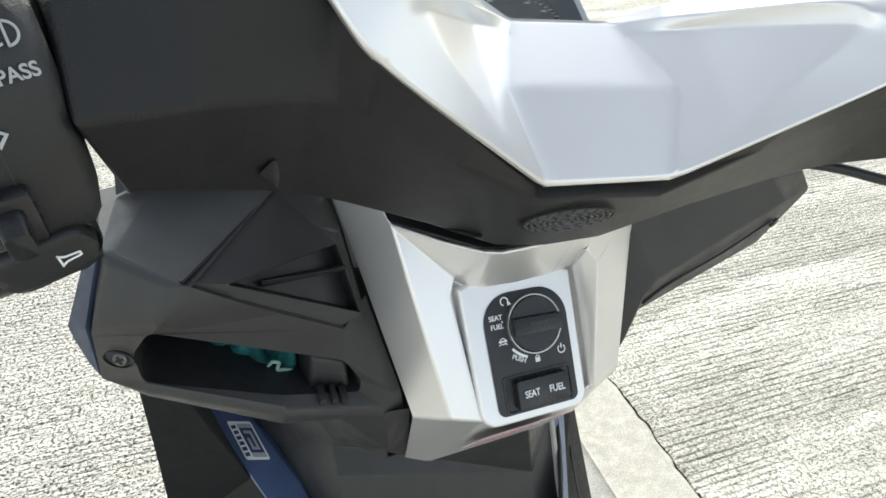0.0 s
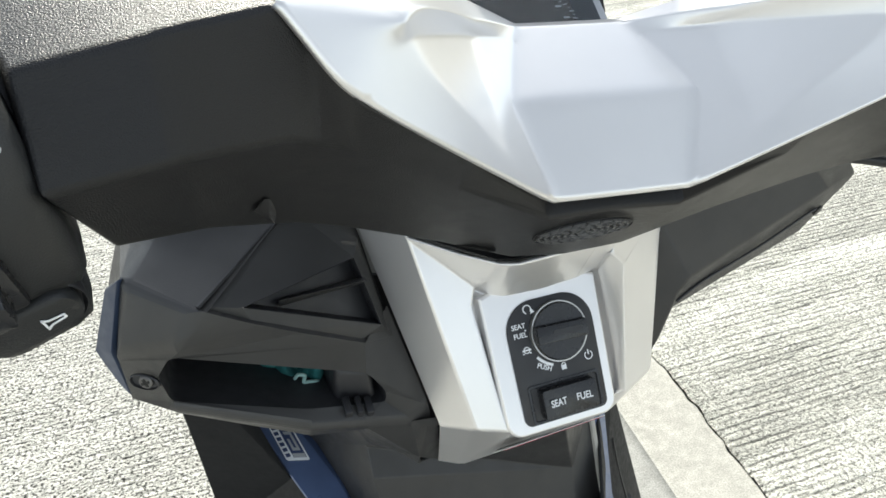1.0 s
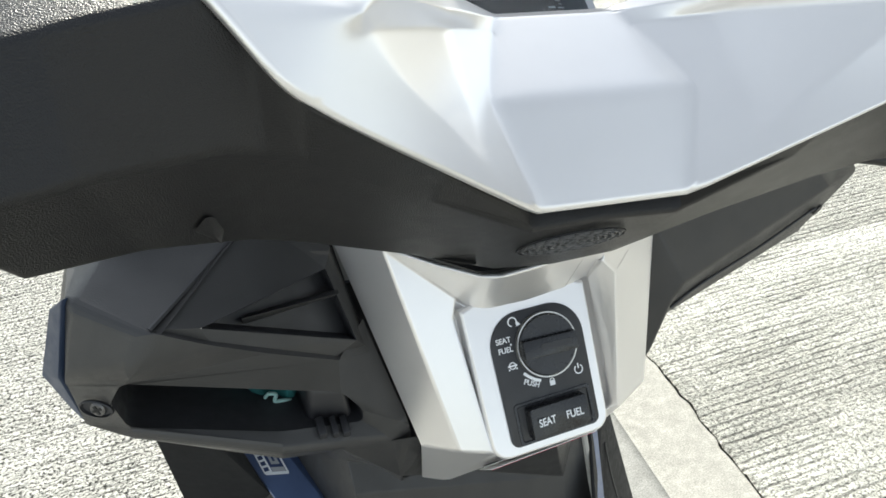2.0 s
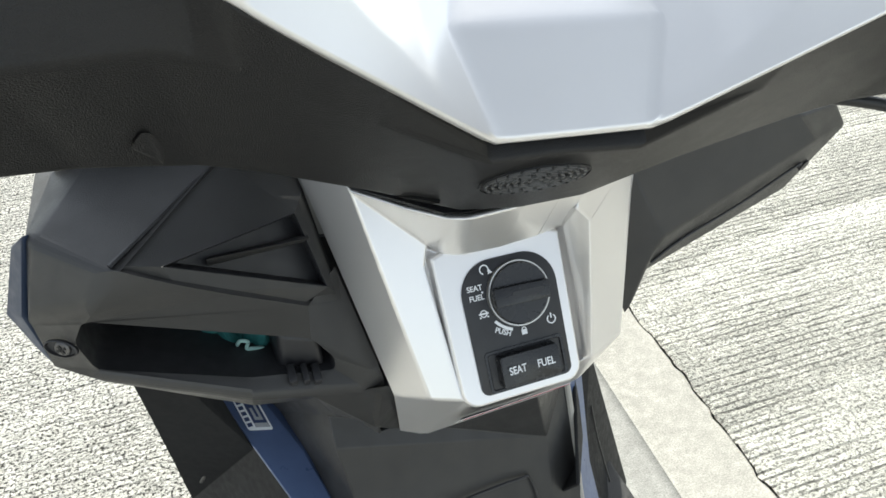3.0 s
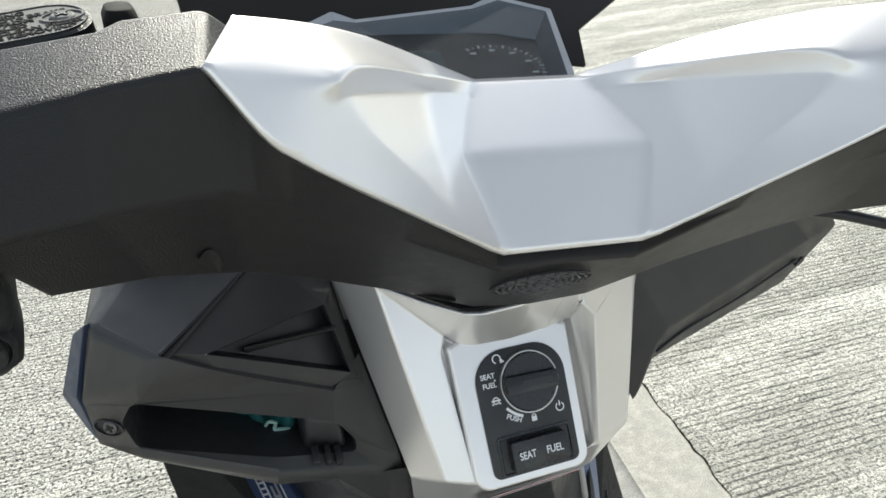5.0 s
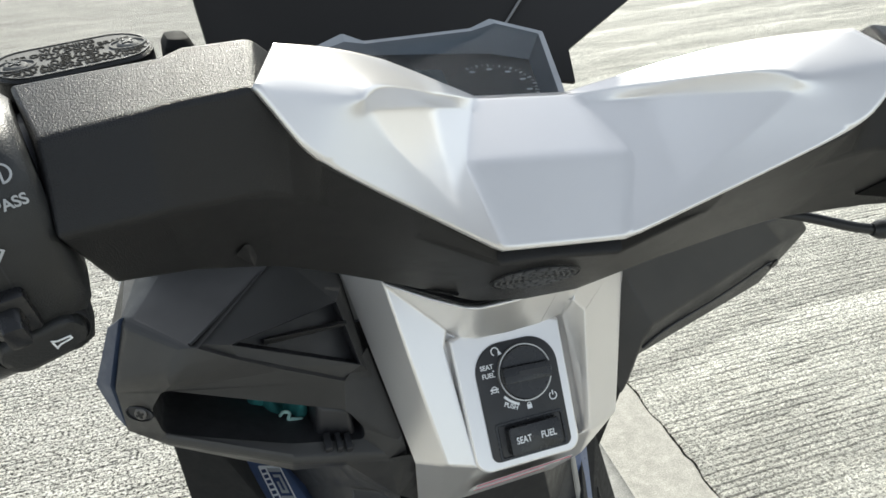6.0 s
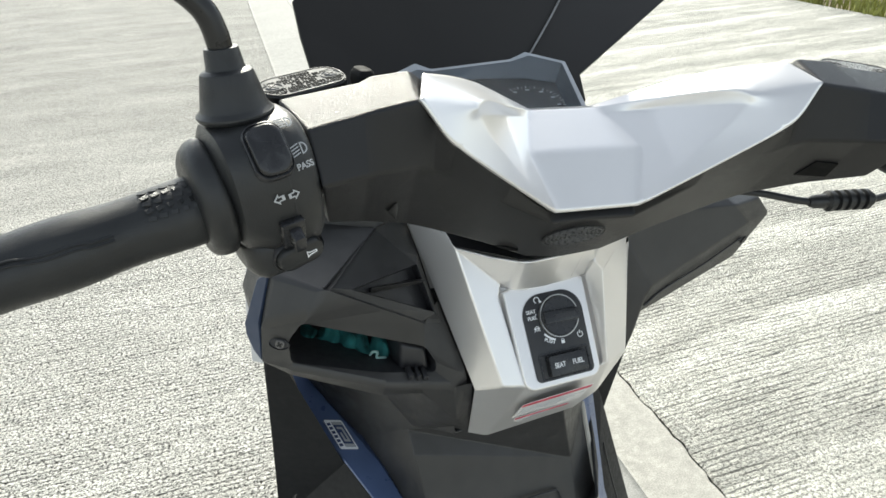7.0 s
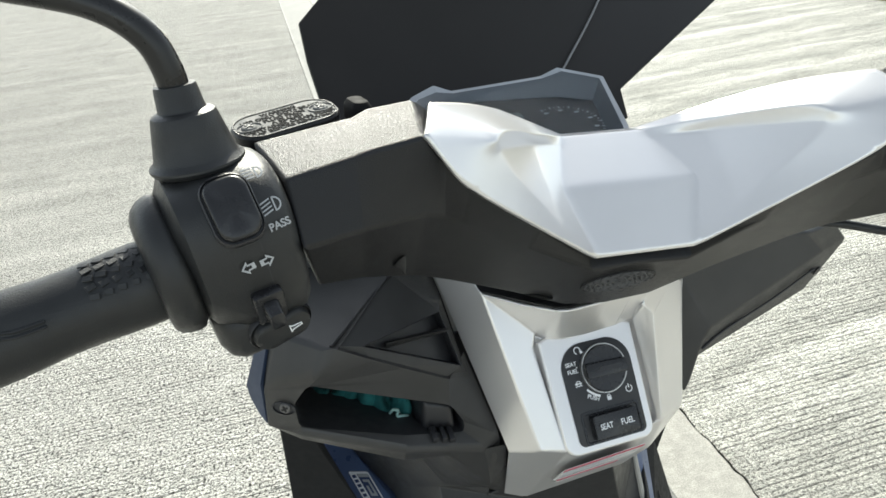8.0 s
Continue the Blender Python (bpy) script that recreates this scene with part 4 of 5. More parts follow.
part("screw_socket", turned([(0.0060, -0.001), (0.0060, 0.0004), (0.0054, 0.0007), (0.0050, -0.0008), (0.0, -0.0012)], 28), PANEL, left, "dark oval screw recess", SCREW_AT @ Matrix.Diagonal((1.5, 0.85, 1, 1)))
screw = part("screw", turned([(0.0042, -0.001), (0.0040, 0.0002), (0.0032, 0.0008), (0.0, 0.0008)], 24), mat("dull_steel", (0.16, 0.155, 0.15), 0.45, metal=0.8), left, "dull recessed screw", SCREW_AT @ pose(0.0008, 0, 0))
part("screw_slot", box(0.0052, 0.0016, 0.0008, 0), BLACK, screw, "", pose(0, 0, 0.0008, 0, 0, 30))
part("screw_slot", box(0.0016, 0.0052, 0.0008, 0), BLACK, screw, "", pose(0, 0, 0.0008, 0, 0, 30))

# recess in the left shield, with its rib
cen = (tri[0] + tri[1] + tri[2]) / 3
back = Vector((0, 0.010, -0.006))
lip = [tuple(v) for v in tri]
mid = [tuple(v.lerp(cen, 0.035) + back * 0.12) for v in tri]
floor_ = [tuple(v.lerp(cen, 0.10) + back) for v in tri]
part("recess", poly(lip + mid + floor_, [(0, 1, 4, 3), (1, 2, 5, 4), (2, 0, 3, 5), (3, 4, 7, 6), (4, 5, 8, 7), (5, 3, 6, 8)], bevel=0.0006, sharp=60), PANEL, left, "rim of a triangular recess")
part("recess_floor", poly(floor_, [(0, 1, 2)]), PANEL, left, "dark recess floor")
ra, rb = Vector((-0.1560, 0.0190, 0.8366)), Vector((-0.1014, 0.0410, 0.8218))
part("recess_rib", loft([[ra + Vector((0, 0.010, 0.001)), ra + Vector((0, 0.004, 0.0045)), ra + Vector((0, 0.008, -0.003))], [rb + Vector((0, 0.010, 0.001)), rb + Vector((0, 0.001, 0.004)), rb + Vector((0, 0.008, -0.003))]], bevel=0.0006), DARK, left)
part("shield_top", poly([(-0.1960, 0.1040, 0.8715), (-0.1383, 0.0720, 0.8700), (-0.1045, 0.0960, 0.8680), (-0.1100, 0.1080, 0.9250), (-0.1880, 0.1080, 0.9250), (-0.2180, 0.1040, 0.9080), (-0.2230, 0.1000, 0.8640)], [(0, 1, 2, 3, 4, 5, 6)], thick=0.003), DARK, left, "dark top of the shield under the handlebar")
# the strip's blue is darkened here to paint in its shade
part("edge_strip", poly([(-0.2335, 0.0460, 0.8605), (-0.2425, 0.0540, 0.8510), (-0.2565, 0.0510, 0.8140), (-0.2575, 0.0560, 0.8000), (-0.2540, 0.0540, 0.7830), (-0.2492, 0.0500, 0.7735), (-0.2478, 0.0385, 0.8195)],
                        [(0, 1, 2, 3, 4, 5, 6)], thick=0.004, bevel=0.001), mat("shaded_blue_paint", (0.030, 0.046, 0.085), 0.4, vary=0.08), left, "blue painted edge strip, its shade put into the colour")
part("fairing_side", poly([(-0.2165, 0.1130, 0.8580), (-0.2330, 0.1270, 0.8520), (-0.2436, 0.1300, 0.8406), (-0.2518, 0.1300, 0.7811), (-0.2548, 0.1200, 0.7218), (-0.2450, 0.1150, 0.7200), (-0.2350, 0.1050, 0.8200)],
                          [(0, 1, 2, 6), (2, 3, 6), (3, 4, 5, 6)], thick=0.003, bevel=0.001), PALE, left, "pale silver fairing beyond the shield's edge")

part("steering_neck", loft([[(0.034 * math.cos(a), 0.065 + 0.034 * math.sin(a), z) for a in [2 * math.pi * i / 28 for i in range(28)]] for z in (0.80, 0.90)]), BLACK, scooter, "black steering neck")
# silver centre console
con = [(-0.1043, 0.0964, 0.8720), (-0.0785, 0.0315, 0.8580), (-0.0565, -0.0275, 0.7455), (-0.0712, -0.0010, 0.7262), (-0.0573, 0.0400, 0.6300), (-0.0393, 0.0328, 0.6256), (-0.0408, 0.0160, 0.8228), (-0.0440, 0.0120, 0.8110), (-0.0395, -0.0385, 0.7490),
       (-0.0564, 0.0040, 0.8585), (-0.0421, -0.0170, 0.8626), (-0.0329, -0.0200, 0.8623), (-0.0043, -0.0180, 0.8613), (0.0306, -0.0110, 0.8681),
       (-0.0350, 0.0070, 0.8215), (-0.0275, 0.0030, 0.8212), (-0.0051, 0.0, 0.8225), (0.0214, 0.0030, 0.8214), (0.0426, 0.0120, 0.8172),
       (0.0418, -0.0010, 0.8388), (0.0524, -0.0020, 0.8283), (0.0490, -0.0335, 0.7449), (0.0440, -0.0315, 0.7440),
       (0.1104, 0.0551, 0.8825), (0.1028, 0.0294, 0.8316), (0.0797, -0.0192, 0.7421), (0.0720, 0.0060, 0.6720), (0.0620, 0.0260, 0.6370), (0.1100, 0.0600, 0.7200), (0.1140, 0.0800, 0.8850), (-0.0860, 0.0560, 0.8760), (0.0700, 0.0250, 0.8850)]
CON_FACES = [(0, 30, 1), (0, 1, 2, 3), (1, 6, 7, 8, 2), (3, 2, 5, 4), (2, 8, 5), (1, 9, 6), (9, 10, 14, 6), (10, 11, 15, 14), (11, 12, 16, 15), (12, 13, 17, 16), (13, 19, 18, 17), (13, 31, 23, 19), (23, 24, 20, 19), (18, 19, 20, 21, 22),
             (20, 24, 25, 21), (21, 25, 26), (22, 21, 26, 27), (8, 22, 27, 5), (24, 23, 29, 28, 25), (25, 28, 27, 26)]
sunk = [6, 14, 15, 16, 17, 18, 22, 8, 7]
base_ = len(con)
con += [(x * 0.985, y + 0.0068, z - 0.0045) for x, y, z in (con[i] for i in sunk)]
CON_FACES += [(sunk[i], sunk[(i + 1) % 9], base_ + (i + 1) % 9, base_ + i) for i in range(9)] + [tuple(range(base_, base_ + 9))]
CON_EDGES = {(1, 2): 0.30, (2, 3): 0.5, (2, 5): 0.6, (3, 4): 0.2, (10, 14): 0.7, (11, 15): 0.7, (12, 16): 0.8, (9, 6): 0.5, (1, 6): 0.25, (1, 9): 0.22, (9, 10): 0.22, (10, 11): 0.22, (11, 12): 0.22, (12, 13): 0.22, (20, 21): 0.28, (19, 20): 0.25, (24, 25): 0.8, (25, 21): 0.6, (13, 19): 0.8, (18, 19): 0.3, (0, 3): 0.15}
console = facets("center_console", con, CON_FACES, CON_EDGES, 0.35, SILVER, scooter, "silver painted centre console round the key panel", thick=0.003)
part("steering_collar", poly([(-0.0790, 0.0340, 0.8600), (-0.0430, -0.0140, 0.8650), (-0.0330, -0.0170, 0.8650), (-0.0043, -0.0150, 0.8640), (0.0300, -0.0080, 0.8690), (0.0650, 0.0220, 0.8800), (0.10, 0.09, 0.895), (-0.10, 0.09, 0.885)], [(0, 1, 2, 3, 4, 5, 6, 7)], thick=0.002), BLACK, scooter, "black collar under the handlebar")

# key panel: a raised silver frame, a black plate, the knob and the seat and fuel rocker
PM = frame_of((0.0, -0.0165, 0.7800), (1, -0.02, 0), (0, 0.59, 0.807)) @ pose(0, 0, 0.0005)


def arch(w0, w1, h, r, n=10):
    """A tapered plate outline with a round top and rounded lower corners."""
    out = []
    for cx, a0 in ((w0 / 2 - r, 270), (w1 / 2 - 0.020, 0), (-w1 / 2 + 0.020, 90), (-w0 / 2 + r, 180)):
        rr = r if a0 in (270, 180) else 0.020
        cy = -h / 2 + r if a0 in (270, 180) else h / 2 - 0.020
        for i in range(n + 1):
            a = radians(a0 + 90 * i / n)
            out.append((cx + rr * math.cos(a), cy + rr * math.sin(a)))
    return out


def tray_outline(w0, w1, h, r):
    """A tapered tray with rounded lower corners and square upper ones."""
    out = [(w1 / 2, h / 2), (w1 / 2 - 0.012, h / 2 + 0.004), (-w1 / 2 + 0.012, h / 2 + 0.004), (-w1 / 2, h / 2)]
    for cx, a0 in ((-w0 / 2 + r, 180), (w0 / 2 - r, 270)):
        out += [(cx + r * math.cos(radians(a0 + 90 * i / 8)), -h / 2 + r + r * math.sin(radians(a0 + 90 * i / 8))) for i in range(9)]
    return out


o1, o2 = tray_outline(0.0755, 0.0795, 0.0895, 0.010), tray_outline(0.0730, 0.0770, 0.0870, 0.009)
part("panel_surround", loft([[(x, y - 0.001, -0.012) for x, y in o1], [(x, y - 0.001, 0.0005) for x, y in o1], [(x, y - 0.001, 0.002) for x, y in o2]], bevel=0.0006), SILVER, console, "raised silver plate round the key panel", PM @ pose(-0.0024, 0.0020, 0))
panel = part("key_panel", plate(arch(0.0572, 0.0590, 0.0766, 0.005), 0.0016), PANEL, scooter, "satin black key panel with white symbols", PM @ pose(0, 0, 0.0018))
KN = pose(0.0038, 0.0158, 0.0016)
knob = part("ignition_knob", turned([(0.0178, 0.0), (0.0178, 0.004), (0.0172, 0.0048), (0.0, 0.0048)], 48), GLOSSBLACK, panel, "round black ignition knob with a grip bar", KN)
part("knob_ring", ring(0.0182, 0.0190, 0.0035, n=48), CHROME, panel, "thin bright ring", KN)
part("grip_bar", loft([[(x, y, 0.0045) for x, y in rounded(0.0345, 0.0115, 0.0012)], [(x * 0.97, y * 0.9, 0.0085) for x, y in rounded(0.0345, 0.0115, 0.0012)]], bevel=0.0007), GLOSSBLACK, knob, "", pose(0, 0, 0, 0, 0, -2))
part("grip_groove", plate(rounded(0.0200, 0.0036, 0.0012), 0.0003, 0.0001, 1), PANEL, knob, "", pose(0.0035, 0.0, 0.0084, 0, 0, -2))


def ink(body, x, y, size, rot=0.0):
    text("lettering", body, size, pose(x, y, 0.0019, 0, 0, rot), panel, INK, "white " + body + " lettering", 0.95, 0.00008)


ink("SEAT", -0.0214, 0.0236, 0.0044)
ink("FUEL", -0.0211, 0.0180, 0.0044)
ink("PUSH", -0.0095, -0.0044, 0.0044, -26)
part("push_arc", ring(0.0205, 0.0222, 0.0003, 218, 250, 10), INK, panel, "white arc", pose(0.0038, 0.0158, 0.0017))
part("dot", turned([(0.0006, 0), (0.0006, 0.0003)], 8), INK, panel, "", pose(-0.0172, 0.0206, 0.0017))
pwr = part("power_mark", ring(0.0022, 0.0029, 0.0003, 125, 415, 20), INK, panel, "white power symbol", pose(0.0213, -0.0041, 0.0017))
part("power_bar", box(0.0008, 0.003, 0.0003, 0), INK, pwr, "", pose(0, 0.002, 0.0002))
part("turn_mark", ring(0.0022, 0.0029, 0.0003, -40, 250, 20), INK, panel, "white round arrow symbol", pose(-0.0136, 0.0330, 0.0017))
part("turn_mark", plate([(0.0, 0.0), (0.003, 0.0005), (0.0012, 0.0028)], 0.0003, 0), INK, panel, "", pose(-0.0118, 0.0300, 0.0017))
part("lock_mark", box(0.0034, 0.0030, 0.0003, 0.0001, 1), INK, panel, "white padlock symbol", pose(0.0033, -0.0074, 0.0018))
part("lock_mark", ring(0.0010, 0.0015, 0.0003, 0, 180, 10), INK, panel, "", pose(0.0033, -0.0059, 0.0017))
part("unlock_mark", ring(0.0016, 0.0022, 0.0003, 0, 360, 16), INK, panel, "white vehicle symbol", pose(-0.0188, 0.0085, 0.0017))
part("unlock_mark", box(0.0058, 0.0009, 0.0003, 0), INK, panel, "", pose(-0.0188, 0.0085, 0.0018))
part("unlock_mark", box(0.0009, 0.0009, 0.0003, 0), INK, panel, "", pose(-0.0211, 0.0065, 0.0018))
part("unlock_mark", box(0.0009, 0.0009, 0.0003, 0), INK, panel, "", pose(-0.0165, 0.0065, 0.0018))
part("rocker_well", loft([[(x, y, 0.0014) for x, y in rounded(0.049, 0.024, 0.002)], [(x, y, 0.0022) for x, y in rounded(0.049, 0.024, 0.002)], [(x, y, 0.0022) for x, y in rounded(0.046, 0.021, 0.0015)],
                                 [(x, y, 0.0017) for x, y in rounded(0.045, 0.020, 0.0015)]], caps=False), GLOSSBLACK, panel, "", pose(0.0010, -0.0258, 0))
rock = part("rocker_switch", loft([[(x, y, 0.001) for x, y in rounded(0.037, 0.0185, 0.0015)], [(x, y, 0.0068 + 6.0 * x * x) for x, y in rounded(0.036, 0.0175, 0.0015)]], bevel=0.0007), GLOSSBLACK, panel, "black rocker switch for seat and fuel lid", pose(0.0010, -0.0258, 0))
text("lettering", "SEAT", 0.0062, pose(-0.0088, 0, 0.0094, 0, 5, 0), rock, INK, "SEAT lettering", 0.8, 0.0001)
text("lettering", "FUEL", 0.0062, pose(0.0088, 0, 0.0094, 0, -5, 0), rock, INK, "FUEL lettering", 0.8, 0.0001)

# caution stickers on the console's underside
OUT = Vector((0.01, -0.826, -0.564))


def patch(name, quad, u0, u1, v0, v1, lift, material, parent, label=""):
    """A thin printed rectangle laid on a skewed quad: u across, v down."""
    a, b, c, d = [Vector(p) for p in quad]
    at = lambda u, v, h: a.lerp(b, u).lerp(d.lerp(c, u), v) + OUT * h
    uv = ((u0, v0), (u1, v0), (u1, v1), (u0, v1))
    return part(name, poly([at(u, v, lift) for u, v in uv] + [at(u, v, lift - 0.0003) for u, v in uv], [(0, 1, 2, 3), (7, 6, 5, 4), (0, 4, 5, 1), (1, 5, 6, 2), (2, 6, 7, 3), (3, 7, 4, 0)]), material, parent, label)


for quad, rows_ in (([(-0.0351, -0.0252, 0.7205), (0.0392, -0.0257, 0.7229), (0.0510, 0.0070, 0.6755), (-0.0270, 0.0070, 0.6735)], 5),
                    ([(-0.0215, 0.0108, 0.6680), (0.0440, 0.0140, 0.6650), (0.0440, 0.0330, 0.6370), (-0.0090, 0.0370, 0.6300)], 3)):
    sticker = patch("caution_sticker", quad, 0, 1, 0, 1, 0.0040, PAPER, scooter, "white caution sticker with red lines")
    patch("red_line", quad, 0.01, 0.99, 0.03, 0.19, 0.0043, RED, sticker)
    for k in range(rows_):
        v = 0.28 + 0.66 * k / rows_
        patch("print_bar", quad, 0.05, 0.62 + 0.11 * ((k * 7) % 4), v, v + 0.22 / rows_, 0.0043, INKGREY, sticker)

# lower leg shield and tunnel
lower = [(-0.243, 0.130, 0.750), (-0.250, 0.215, 0.380), (-0.250, 0.250, 0.280), (-0.110, 0.120, 0.280), (-0.1150, 0.0300, 0.4700), (-0.1440, 0.0930, 0.5010), (-0.1675, 0.1460, 0.5240), (-0.2020, 0.2320, 0.5610), (-0.2300, 0.3050, 0.5920), (-0.235, 0.220, 0.720)]
LOWER_FACES = [(0, 1, 6, 7), (0, 7, 8, 9), (1, 5, 6), (1, 4, 5), (1, 2, 3, 4)]
low_l = part("lower_shield", poly(lower, LOWER_FACES, thick=0.004, bevel=0.002), MATT, scooter, "black plastic lower leg shield")
part("lower_shield", poly(flip(lower), LOWER_FACES, thick=0.004, bevel=0.002), MATT, scooter, "black plastic lower leg shield")
# unseen plate added to keep the sun off the strip's upper end
part("fender_liner", poly([(-0.230, 0.360, 0.600), (-0.130, 0.360, 0.590), (-0.130, 0.350, 0.690), (-0.215, 0.350, 0.680)], [(0, 1, 2, 3)], thick=0.004, bevel=0.001), MATT, low_l, "added matt black plate that keeps sun off the blue strip")
part("panel_line", tube([(-0.232, 0.188, 0.440), (-0.212, 0.185, 0.470), (-0.190, 0.187, 0.455), (-0.178, 0.170, 0.410)], 0.0020, 8), DARK, low_l, "moulded line")
strip = part("side_strip", poly([(-0.2035, 0.2270, 0.5665), (-0.1689, 0.1414, 0.5299), (-0.1458, 0.0885, 0.5068), (-0.1184, 0.0233, 0.4787), (-0.1677, 0.2170, 0.5532), (-0.1276, 0.1329, 0.5160), (-0.1146, 0.0881, 0.4982), (-0.0949, 0.0184, 0.4707),
                              (-0.1560, 0.2100, 0.5400), (-0.1350, 0.1750, 0.5270), (-0.1190, 0.1290, 0.5070), (-0.1090, 0.0830, 0.4890), (-0.0890, 0.0120, 0.4600), (-0.2350, 0.3040, 0.6000), (-0.2040, 0.2930, 0.5870), (-0.1900, 0.2800, 0.5700)],
                             [(0, 1, 5, 4), (1, 2, 6, 5), (2, 3, 7, 6), (4, 5, 10, 9, 8), (5, 6, 11, 10), (6, 7, 12, 11), (13, 0, 4, 14), (14, 4, 8, 15)], thick=0.004, bevel=0.0010), BLUE, scooter, "slate blue side strip of the tunnel")
em = [Vector(p) for p in ((-0.1818, 0.1965, 0.5510), (-0.1600, 0.1945, 0.5445), (-0.1487, 0.1530, 0.5285), (-0.1704, 0.1570, 0.5352))]
EMM = frame_of(sum(em, Vector()) / 4 + Vector((-0.0003, 0.0003, 0.0012)), em[1] - em[0], em[0] - em[3])
lean = lambda x, y: (0.73 * x - 0.42 * y, 0.885 * y)      # the badge leans with the strip
badge = part("badge", plate([lean(*p) for p in rounded(0.0312, 0.0450, 0.0026)], 0.0004, 0), INK, strip, "white framed badge of plain bars", EMM)
NAVY = mat("navy_print", (0.035, 0.055, 0.13), 0.5, vary=0.1)
for x, y, w, h, ink in ((0.0042, 0.0, 0.0176, 0.0385, NAVY), (0.0042, 0.0168, 0.0166, 0.0044, INKGREY), (0.0042, -0.0168, 0.0166, 0.0044, INKGREY), (0.0042, 0.0095, 0.0105, 0.0034, INKGREY),
                        (0.0078, 0.0, 0.0034, 0.0190, INKGREY), (0.0010, -0.0035, 0.0034, 0.0120, INKGREY), (0.0042, -0.0095, 0.0105, 0.0034, INKGREY)):
    part("badge_bar", plate([lean(x - w / 2, y - h / 2), lean(x + w / 2, y - h / 2), lean(x + w / 2, y + h / 2), lean(x - w / 2, y + h / 2)], 0.0002, 0), ink, badge, "", pose(0, 0, 0.0004 if ink == NAVY else 0.0006))
for k in range(6):                          # dark slanted bars in the place of the lettering
    y = -0.0190 + 0.0064 * k
    part("badge_bar", plate([lean(-0.0138, y), lean(-0.0074, y + 0.0012), lean(-0.0074, y + 0.0052), lean(-0.0138, y + 0.0040)], 0.0002, 0), NAVY, badge, "", pose(0, 0, 0.0004))
tun = [(-0.1570, 0.2120, 0.5420), (-0.1360, 0.1765, 0.5290), (-0.1200, 0.1300, 0.5085), (-0.1098, 0.0835, 0.4905), (-0.0900, 0.0120, 0.4610),                # 0 to 4 along the blue strip
       (-0.0990, 0.1060, 0.5920), (-0.1000, 0.0860, 0.5700), (-0.0935, 0.0686, 0.5136), (-0.0850, 0.0350, 0.4300), (-0.0700, -0.0200, 0.3000),                # 5 to 9 fold between flank and front
       (-0.0821, 0.0866, 0.6088), (-0.0714, 0.0419, 0.6359), (-0.1350, 0.1300, 0.6500), (-0.0700, 0.0300, 0.6950),                                             # 10, 11 top of the fold, 12, 13 under the glove box
       (0.060, 0.055, 0.640), (0.100, 0.075, 0.500), (0.100, 0.020, 0.380), (0.10, -0.03, 0.300), (0.125, 0.040, 0.710), (0.170, 0.165, 0.600), (0.142, 0.122, 0.541), (0.137, 0.042, 0.412), (0.130, -0.05, 0.300), (-0.0800, -0.0300, 0.3000), (-0.1910, 0.2810, 0.5720), (-0.1900, 0.1900, 0.6700)]
TUN_FACES = [(12, 0, 24, 25), (12, 13, 11, 10, 5), (12, 5, 1, 0), (5, 6, 2, 1), (6, 7, 3, 2), (7, 8, 4, 3), (8, 9, 23, 4), (11, 14, 10), (10, 14, 15, 5), (5, 15, 6), (6, 15, 7), (7, 15, 16, 8), (8, 16, 17, 9), (14, 18, 19, 20), (14, 20, 15), (15, 20, 21, 16), (16, 21, 22, 17)]
tunnel = part("tunnel", poly(tun, TUN_FACES, thick=0.004, bevel=0.004, seg=3, sharp=60), DARK, scooter, "charcoal plastic tunnel below the console")
part("tunnel_neck", poly([(-0.1150, 0.0210, 0.7180), (-0.0864, 0.0118, 0.7230), (-0.0807, 0.0152, 0.6770), (-0.0645, 0.0190, 0.6900), (-0.0573, 0.0405, 0.6310), (-0.0990, 0.1050, 0.5930), (-0.1330, 0.1250, 0.6520), (0.0600, 0.0545, 0.6400), (-0.1520, 0.0300, 0.7250), (-0.0712, 0.0035, 0.7300)],
                         [(0, 1, 2), (0, 2, 5), (0, 5, 6), (8, 0, 6), (1, 9, 3, 2), (2, 3, 4), (2, 4, 5), (4, 7, 5)], bevel=0.003, seg=3, sharp=50), DARK, tunnel, "charcoal plastic neck between shield and tunnel")
part("tunnel_edge", tube([(0.142, 0.118, 0.541), (0.140, 0.080, 0.480), (0.1365, 0.040, 0.412), (0.130, -0.05, 0.300)], 0.0034, 8), mat("pale_edge", (0.42, 0.40, 0.36), 0.7), tunnel, "thin pale edge line")
part("lid_seam", tube([(-0.030, 0.0250, 0.400), (-0.028, 0.0375, 0.462), (-0.018, 0.0475, 0.478), (0.060, 0.0525, 0.476), (0.078, 0.0500, 0.464), (0.086, 0.0200, 0.400)], 0.0014, 8), PANEL, tunnel, "dark lid seam")
part("side_strip", poly([(0.144, 0.124, 0.545), (0.172, 0.160, 0.590), (0.176, 0.085, 0.400), (0.170, -0.02, 0.300), (0.132, -0.05, 0.300), (0.139, 0.042, 0.412)], [(0, 1, 2, 5), (5, 2, 3, 4)], thick=0.004, bevel=0.0012), BLUE, scooter, "slate blue side strip of the tunnel")
outer_r = part("lower_side_panel", poly([(0.172, 0.168, 0.580), (0.197, 0.150, 0.511), (0.315, 0.150, 0.180), (0.172, -0.010, 0.294), (0.176, 0.095, 0.396)], [(0, 1, 4), (1, 2, 4), (2, 3, 4)], thick=0.004, bevel=0.001), MATT, scooter, "black plastic lower side panel")
part("panel_line", tube([(0.196, 0.126, 0.440), (0.205, 0.112, 0.390), (0.222, 0.092, 0.320)], 0.0012, 8), DARK, outer_r, "moulded line")
part("floorboard", box(0.50, 0.42, 0.03, 0.004, m=pose(0, 0.05, 0.285)), BLACK, scooter, "black floorboard")
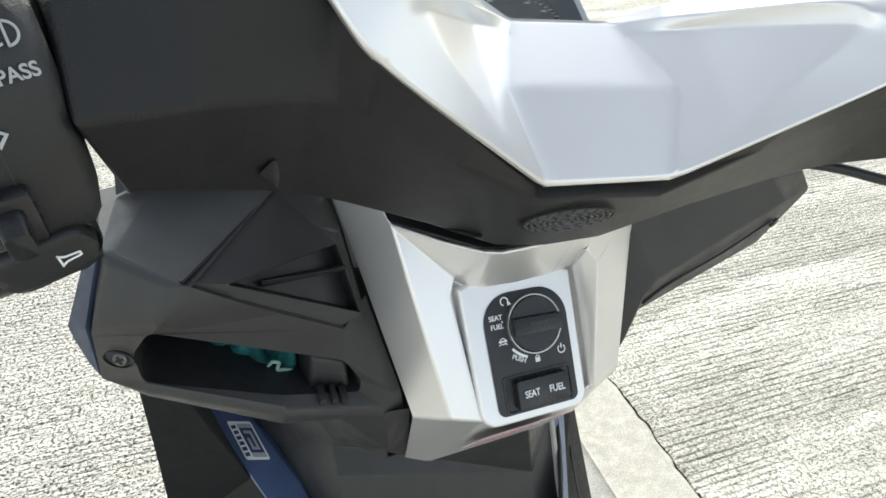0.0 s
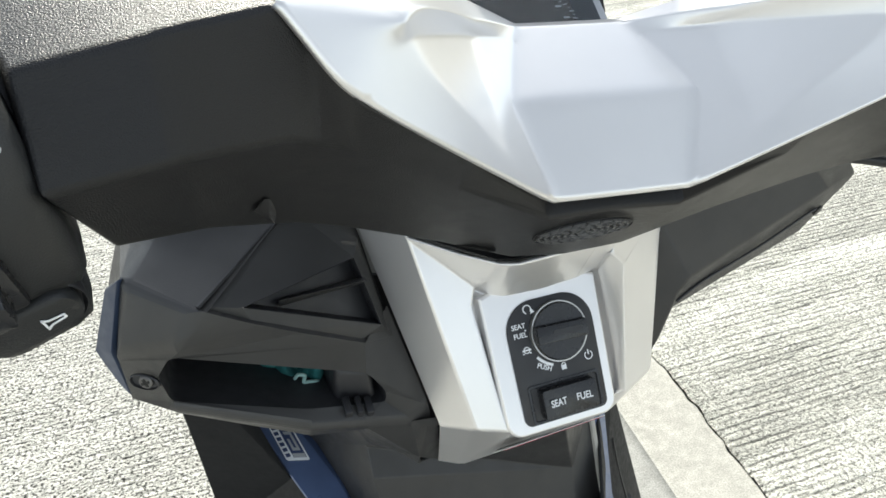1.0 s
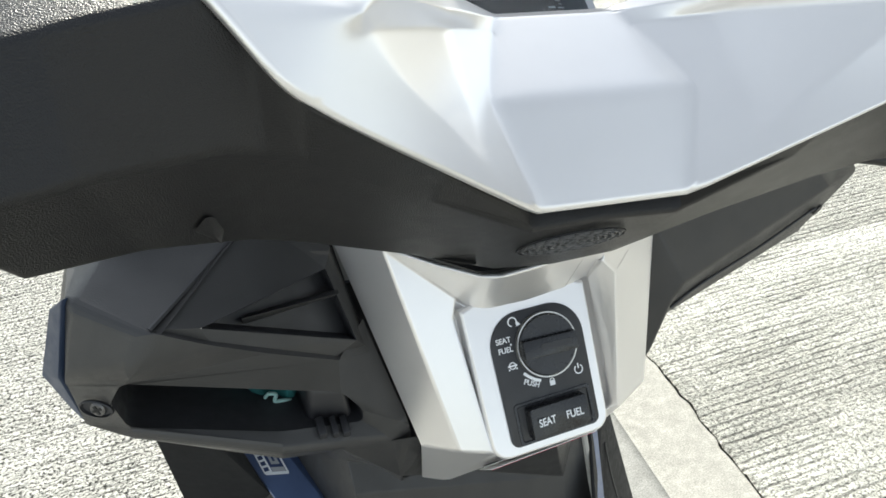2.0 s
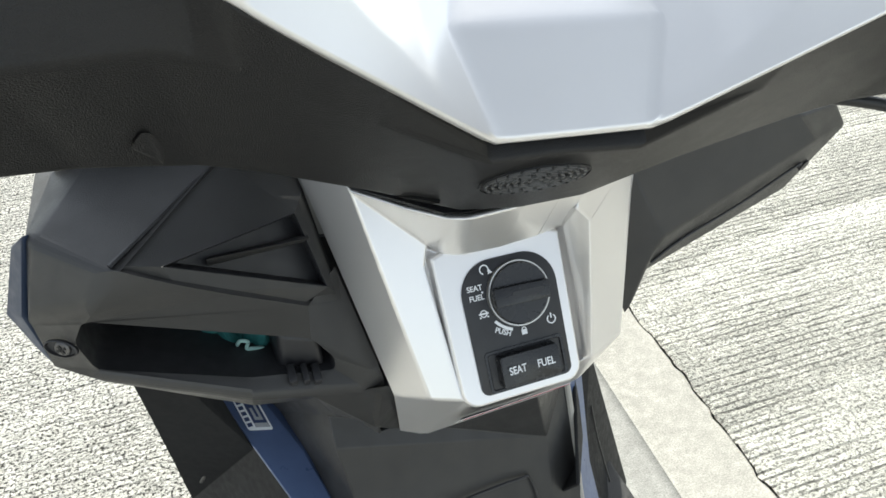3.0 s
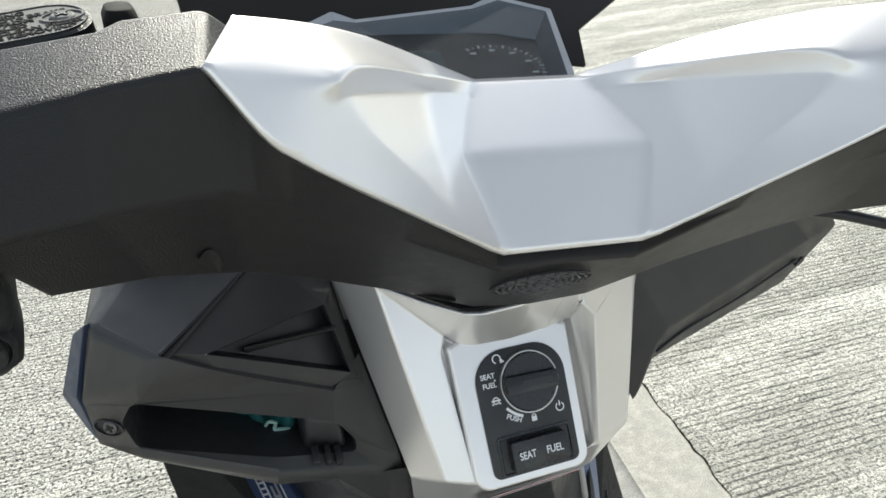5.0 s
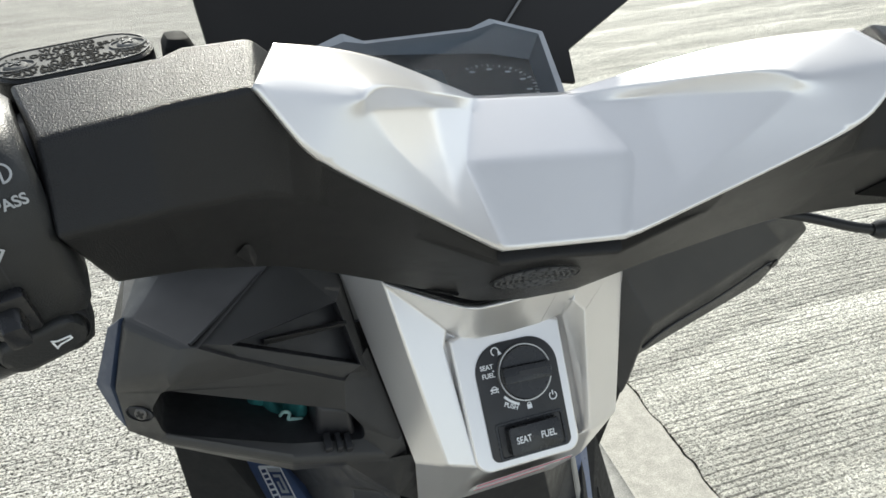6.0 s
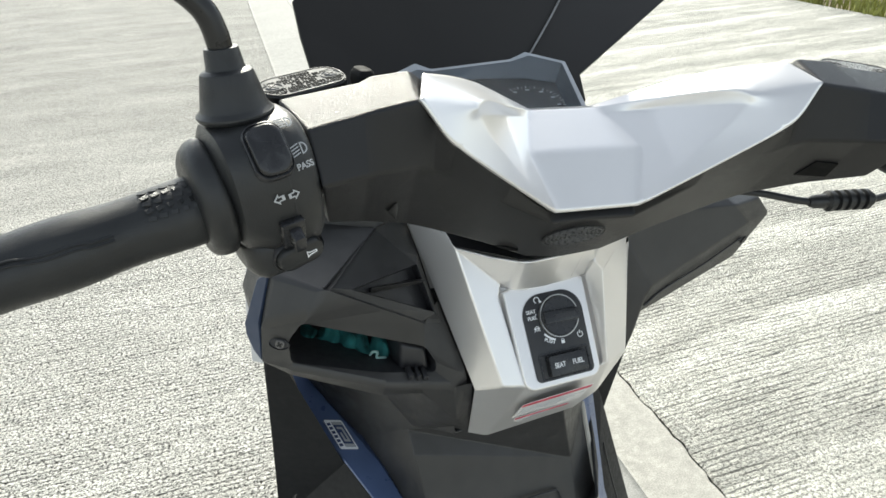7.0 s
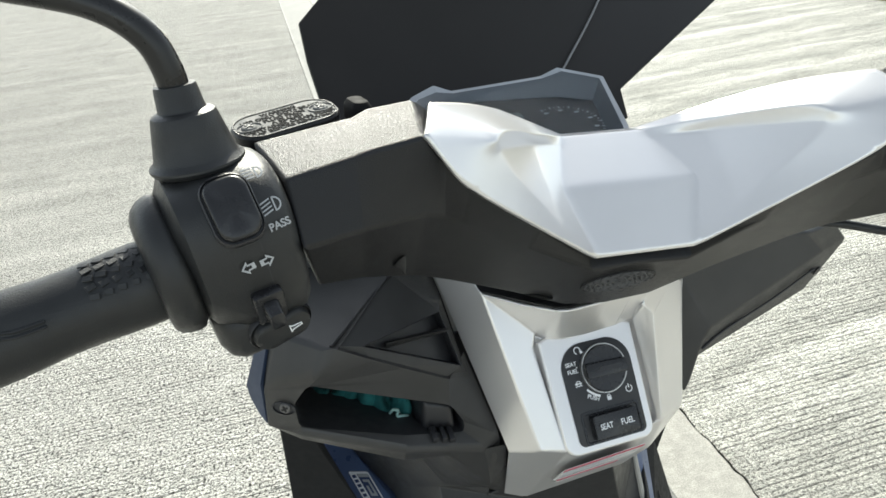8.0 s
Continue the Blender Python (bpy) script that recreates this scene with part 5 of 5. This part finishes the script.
wheel = part("front_wheel", turned([(0.15, -0.03), (0.15, 0.03)], 40), STEEL, scooter, "front wheel", pose(0, 0.50, 0.222, 0, 90, 0))
tr = [[((0.175 + 0.047 * math.cos(b)) * math.cos(a), (0.175 + 0.047 * math.cos(b)) * math.sin(a), 0.05 * math.sin(b)) for b in [2 * math.pi * j / 14 for j in range(14)]] for a in [2 * math.pi * i / 48 for i in range(49)]]
part("tyre", loft(tr, caps=False, sharp=50), TYRE, wheel, "black rubber tyre")
part("front_fork", box(0.12, 0.06, 0.55, 0.02, m=pose(0, 0.36, 0.52, 25, 0, 0)), STEEL, scooter, "front fork and steering column")


# folded teal rag in the glove box
def rag():
    """Loose folds side by side, each a crumpled lobe."""
    bm = bmesh.new()
    for k, (x, y, z, r) in enumerate(((-0.2010, 0.0960, 0.7500, 0.0115), (-0.1850, 0.0900, 0.7500, 0.0150), (-0.1690, 0.0820, 0.7490, 0.0125), (-0.1575, 0.0740, 0.7480, 0.0105), (-0.1440, 0.0640, 0.7430, 0.0115))):
        made = bmesh.ops.create_uvsphere(bm, u_segments=28, v_segments=18, radius=1)["verts"]
        for v in made:
            c = v.co.copy()
            fold = 0.16 * math.sin(5.0 * c.z + 2.3 * k + 2.0 * c.x) + 0.22 * noise.noise(c * 1.8 + Vector((k, 2, 1))) + 0.10 * abs(noise.noise(c * 4.5 + Vector((3, k, 2))))
            c *= 1 + fold
            v.co = Vector((x + c.x * r * 0.92 + 0.004 * c.z, y + c.y * 0.017, z - 0.0050 + c.z * 0.0185 - 0.003 * c.x))
    return tagged(part("rag", finish(bm, 0, sharp=180), CLOTH, m=BODY), "crumpled teal cloth stuffed in the open glove box", "cloth")


part("hem", tube([(x, y + 0.006, z - 0.004) for x, y, z in ((-0.1540, 0.0440, 0.7560), (-0.1515, 0.0415, 0.7610), (-0.1475, 0.0410, 0.7590), (-0.1490, 0.0405, 0.7545), (-0.1445, 0.0405, 0.7530), (-0.1400, 0.0420, 0.7500), (-0.1372, 0.0430, 0.7440), (-0.1385, 0.0420, 0.7380), (-0.1415, 0.0415, 0.7375))], 0.0012, 8), mat("pale_teal_hem", (0.35, 0.55, 0.50), 0.9), rag(), "pale stitched hem")


# small pieces sit at most two steps below the scooter
for ob in [o for o in scooter.children_recursive]:
    while ob.parent.parent is not None and ob.parent.parent.parent is not None:
        ob.matrix_basis = ob.parent.matrix_basis @ ob.matrix_basis
        ob.parent = ob.parent.parent
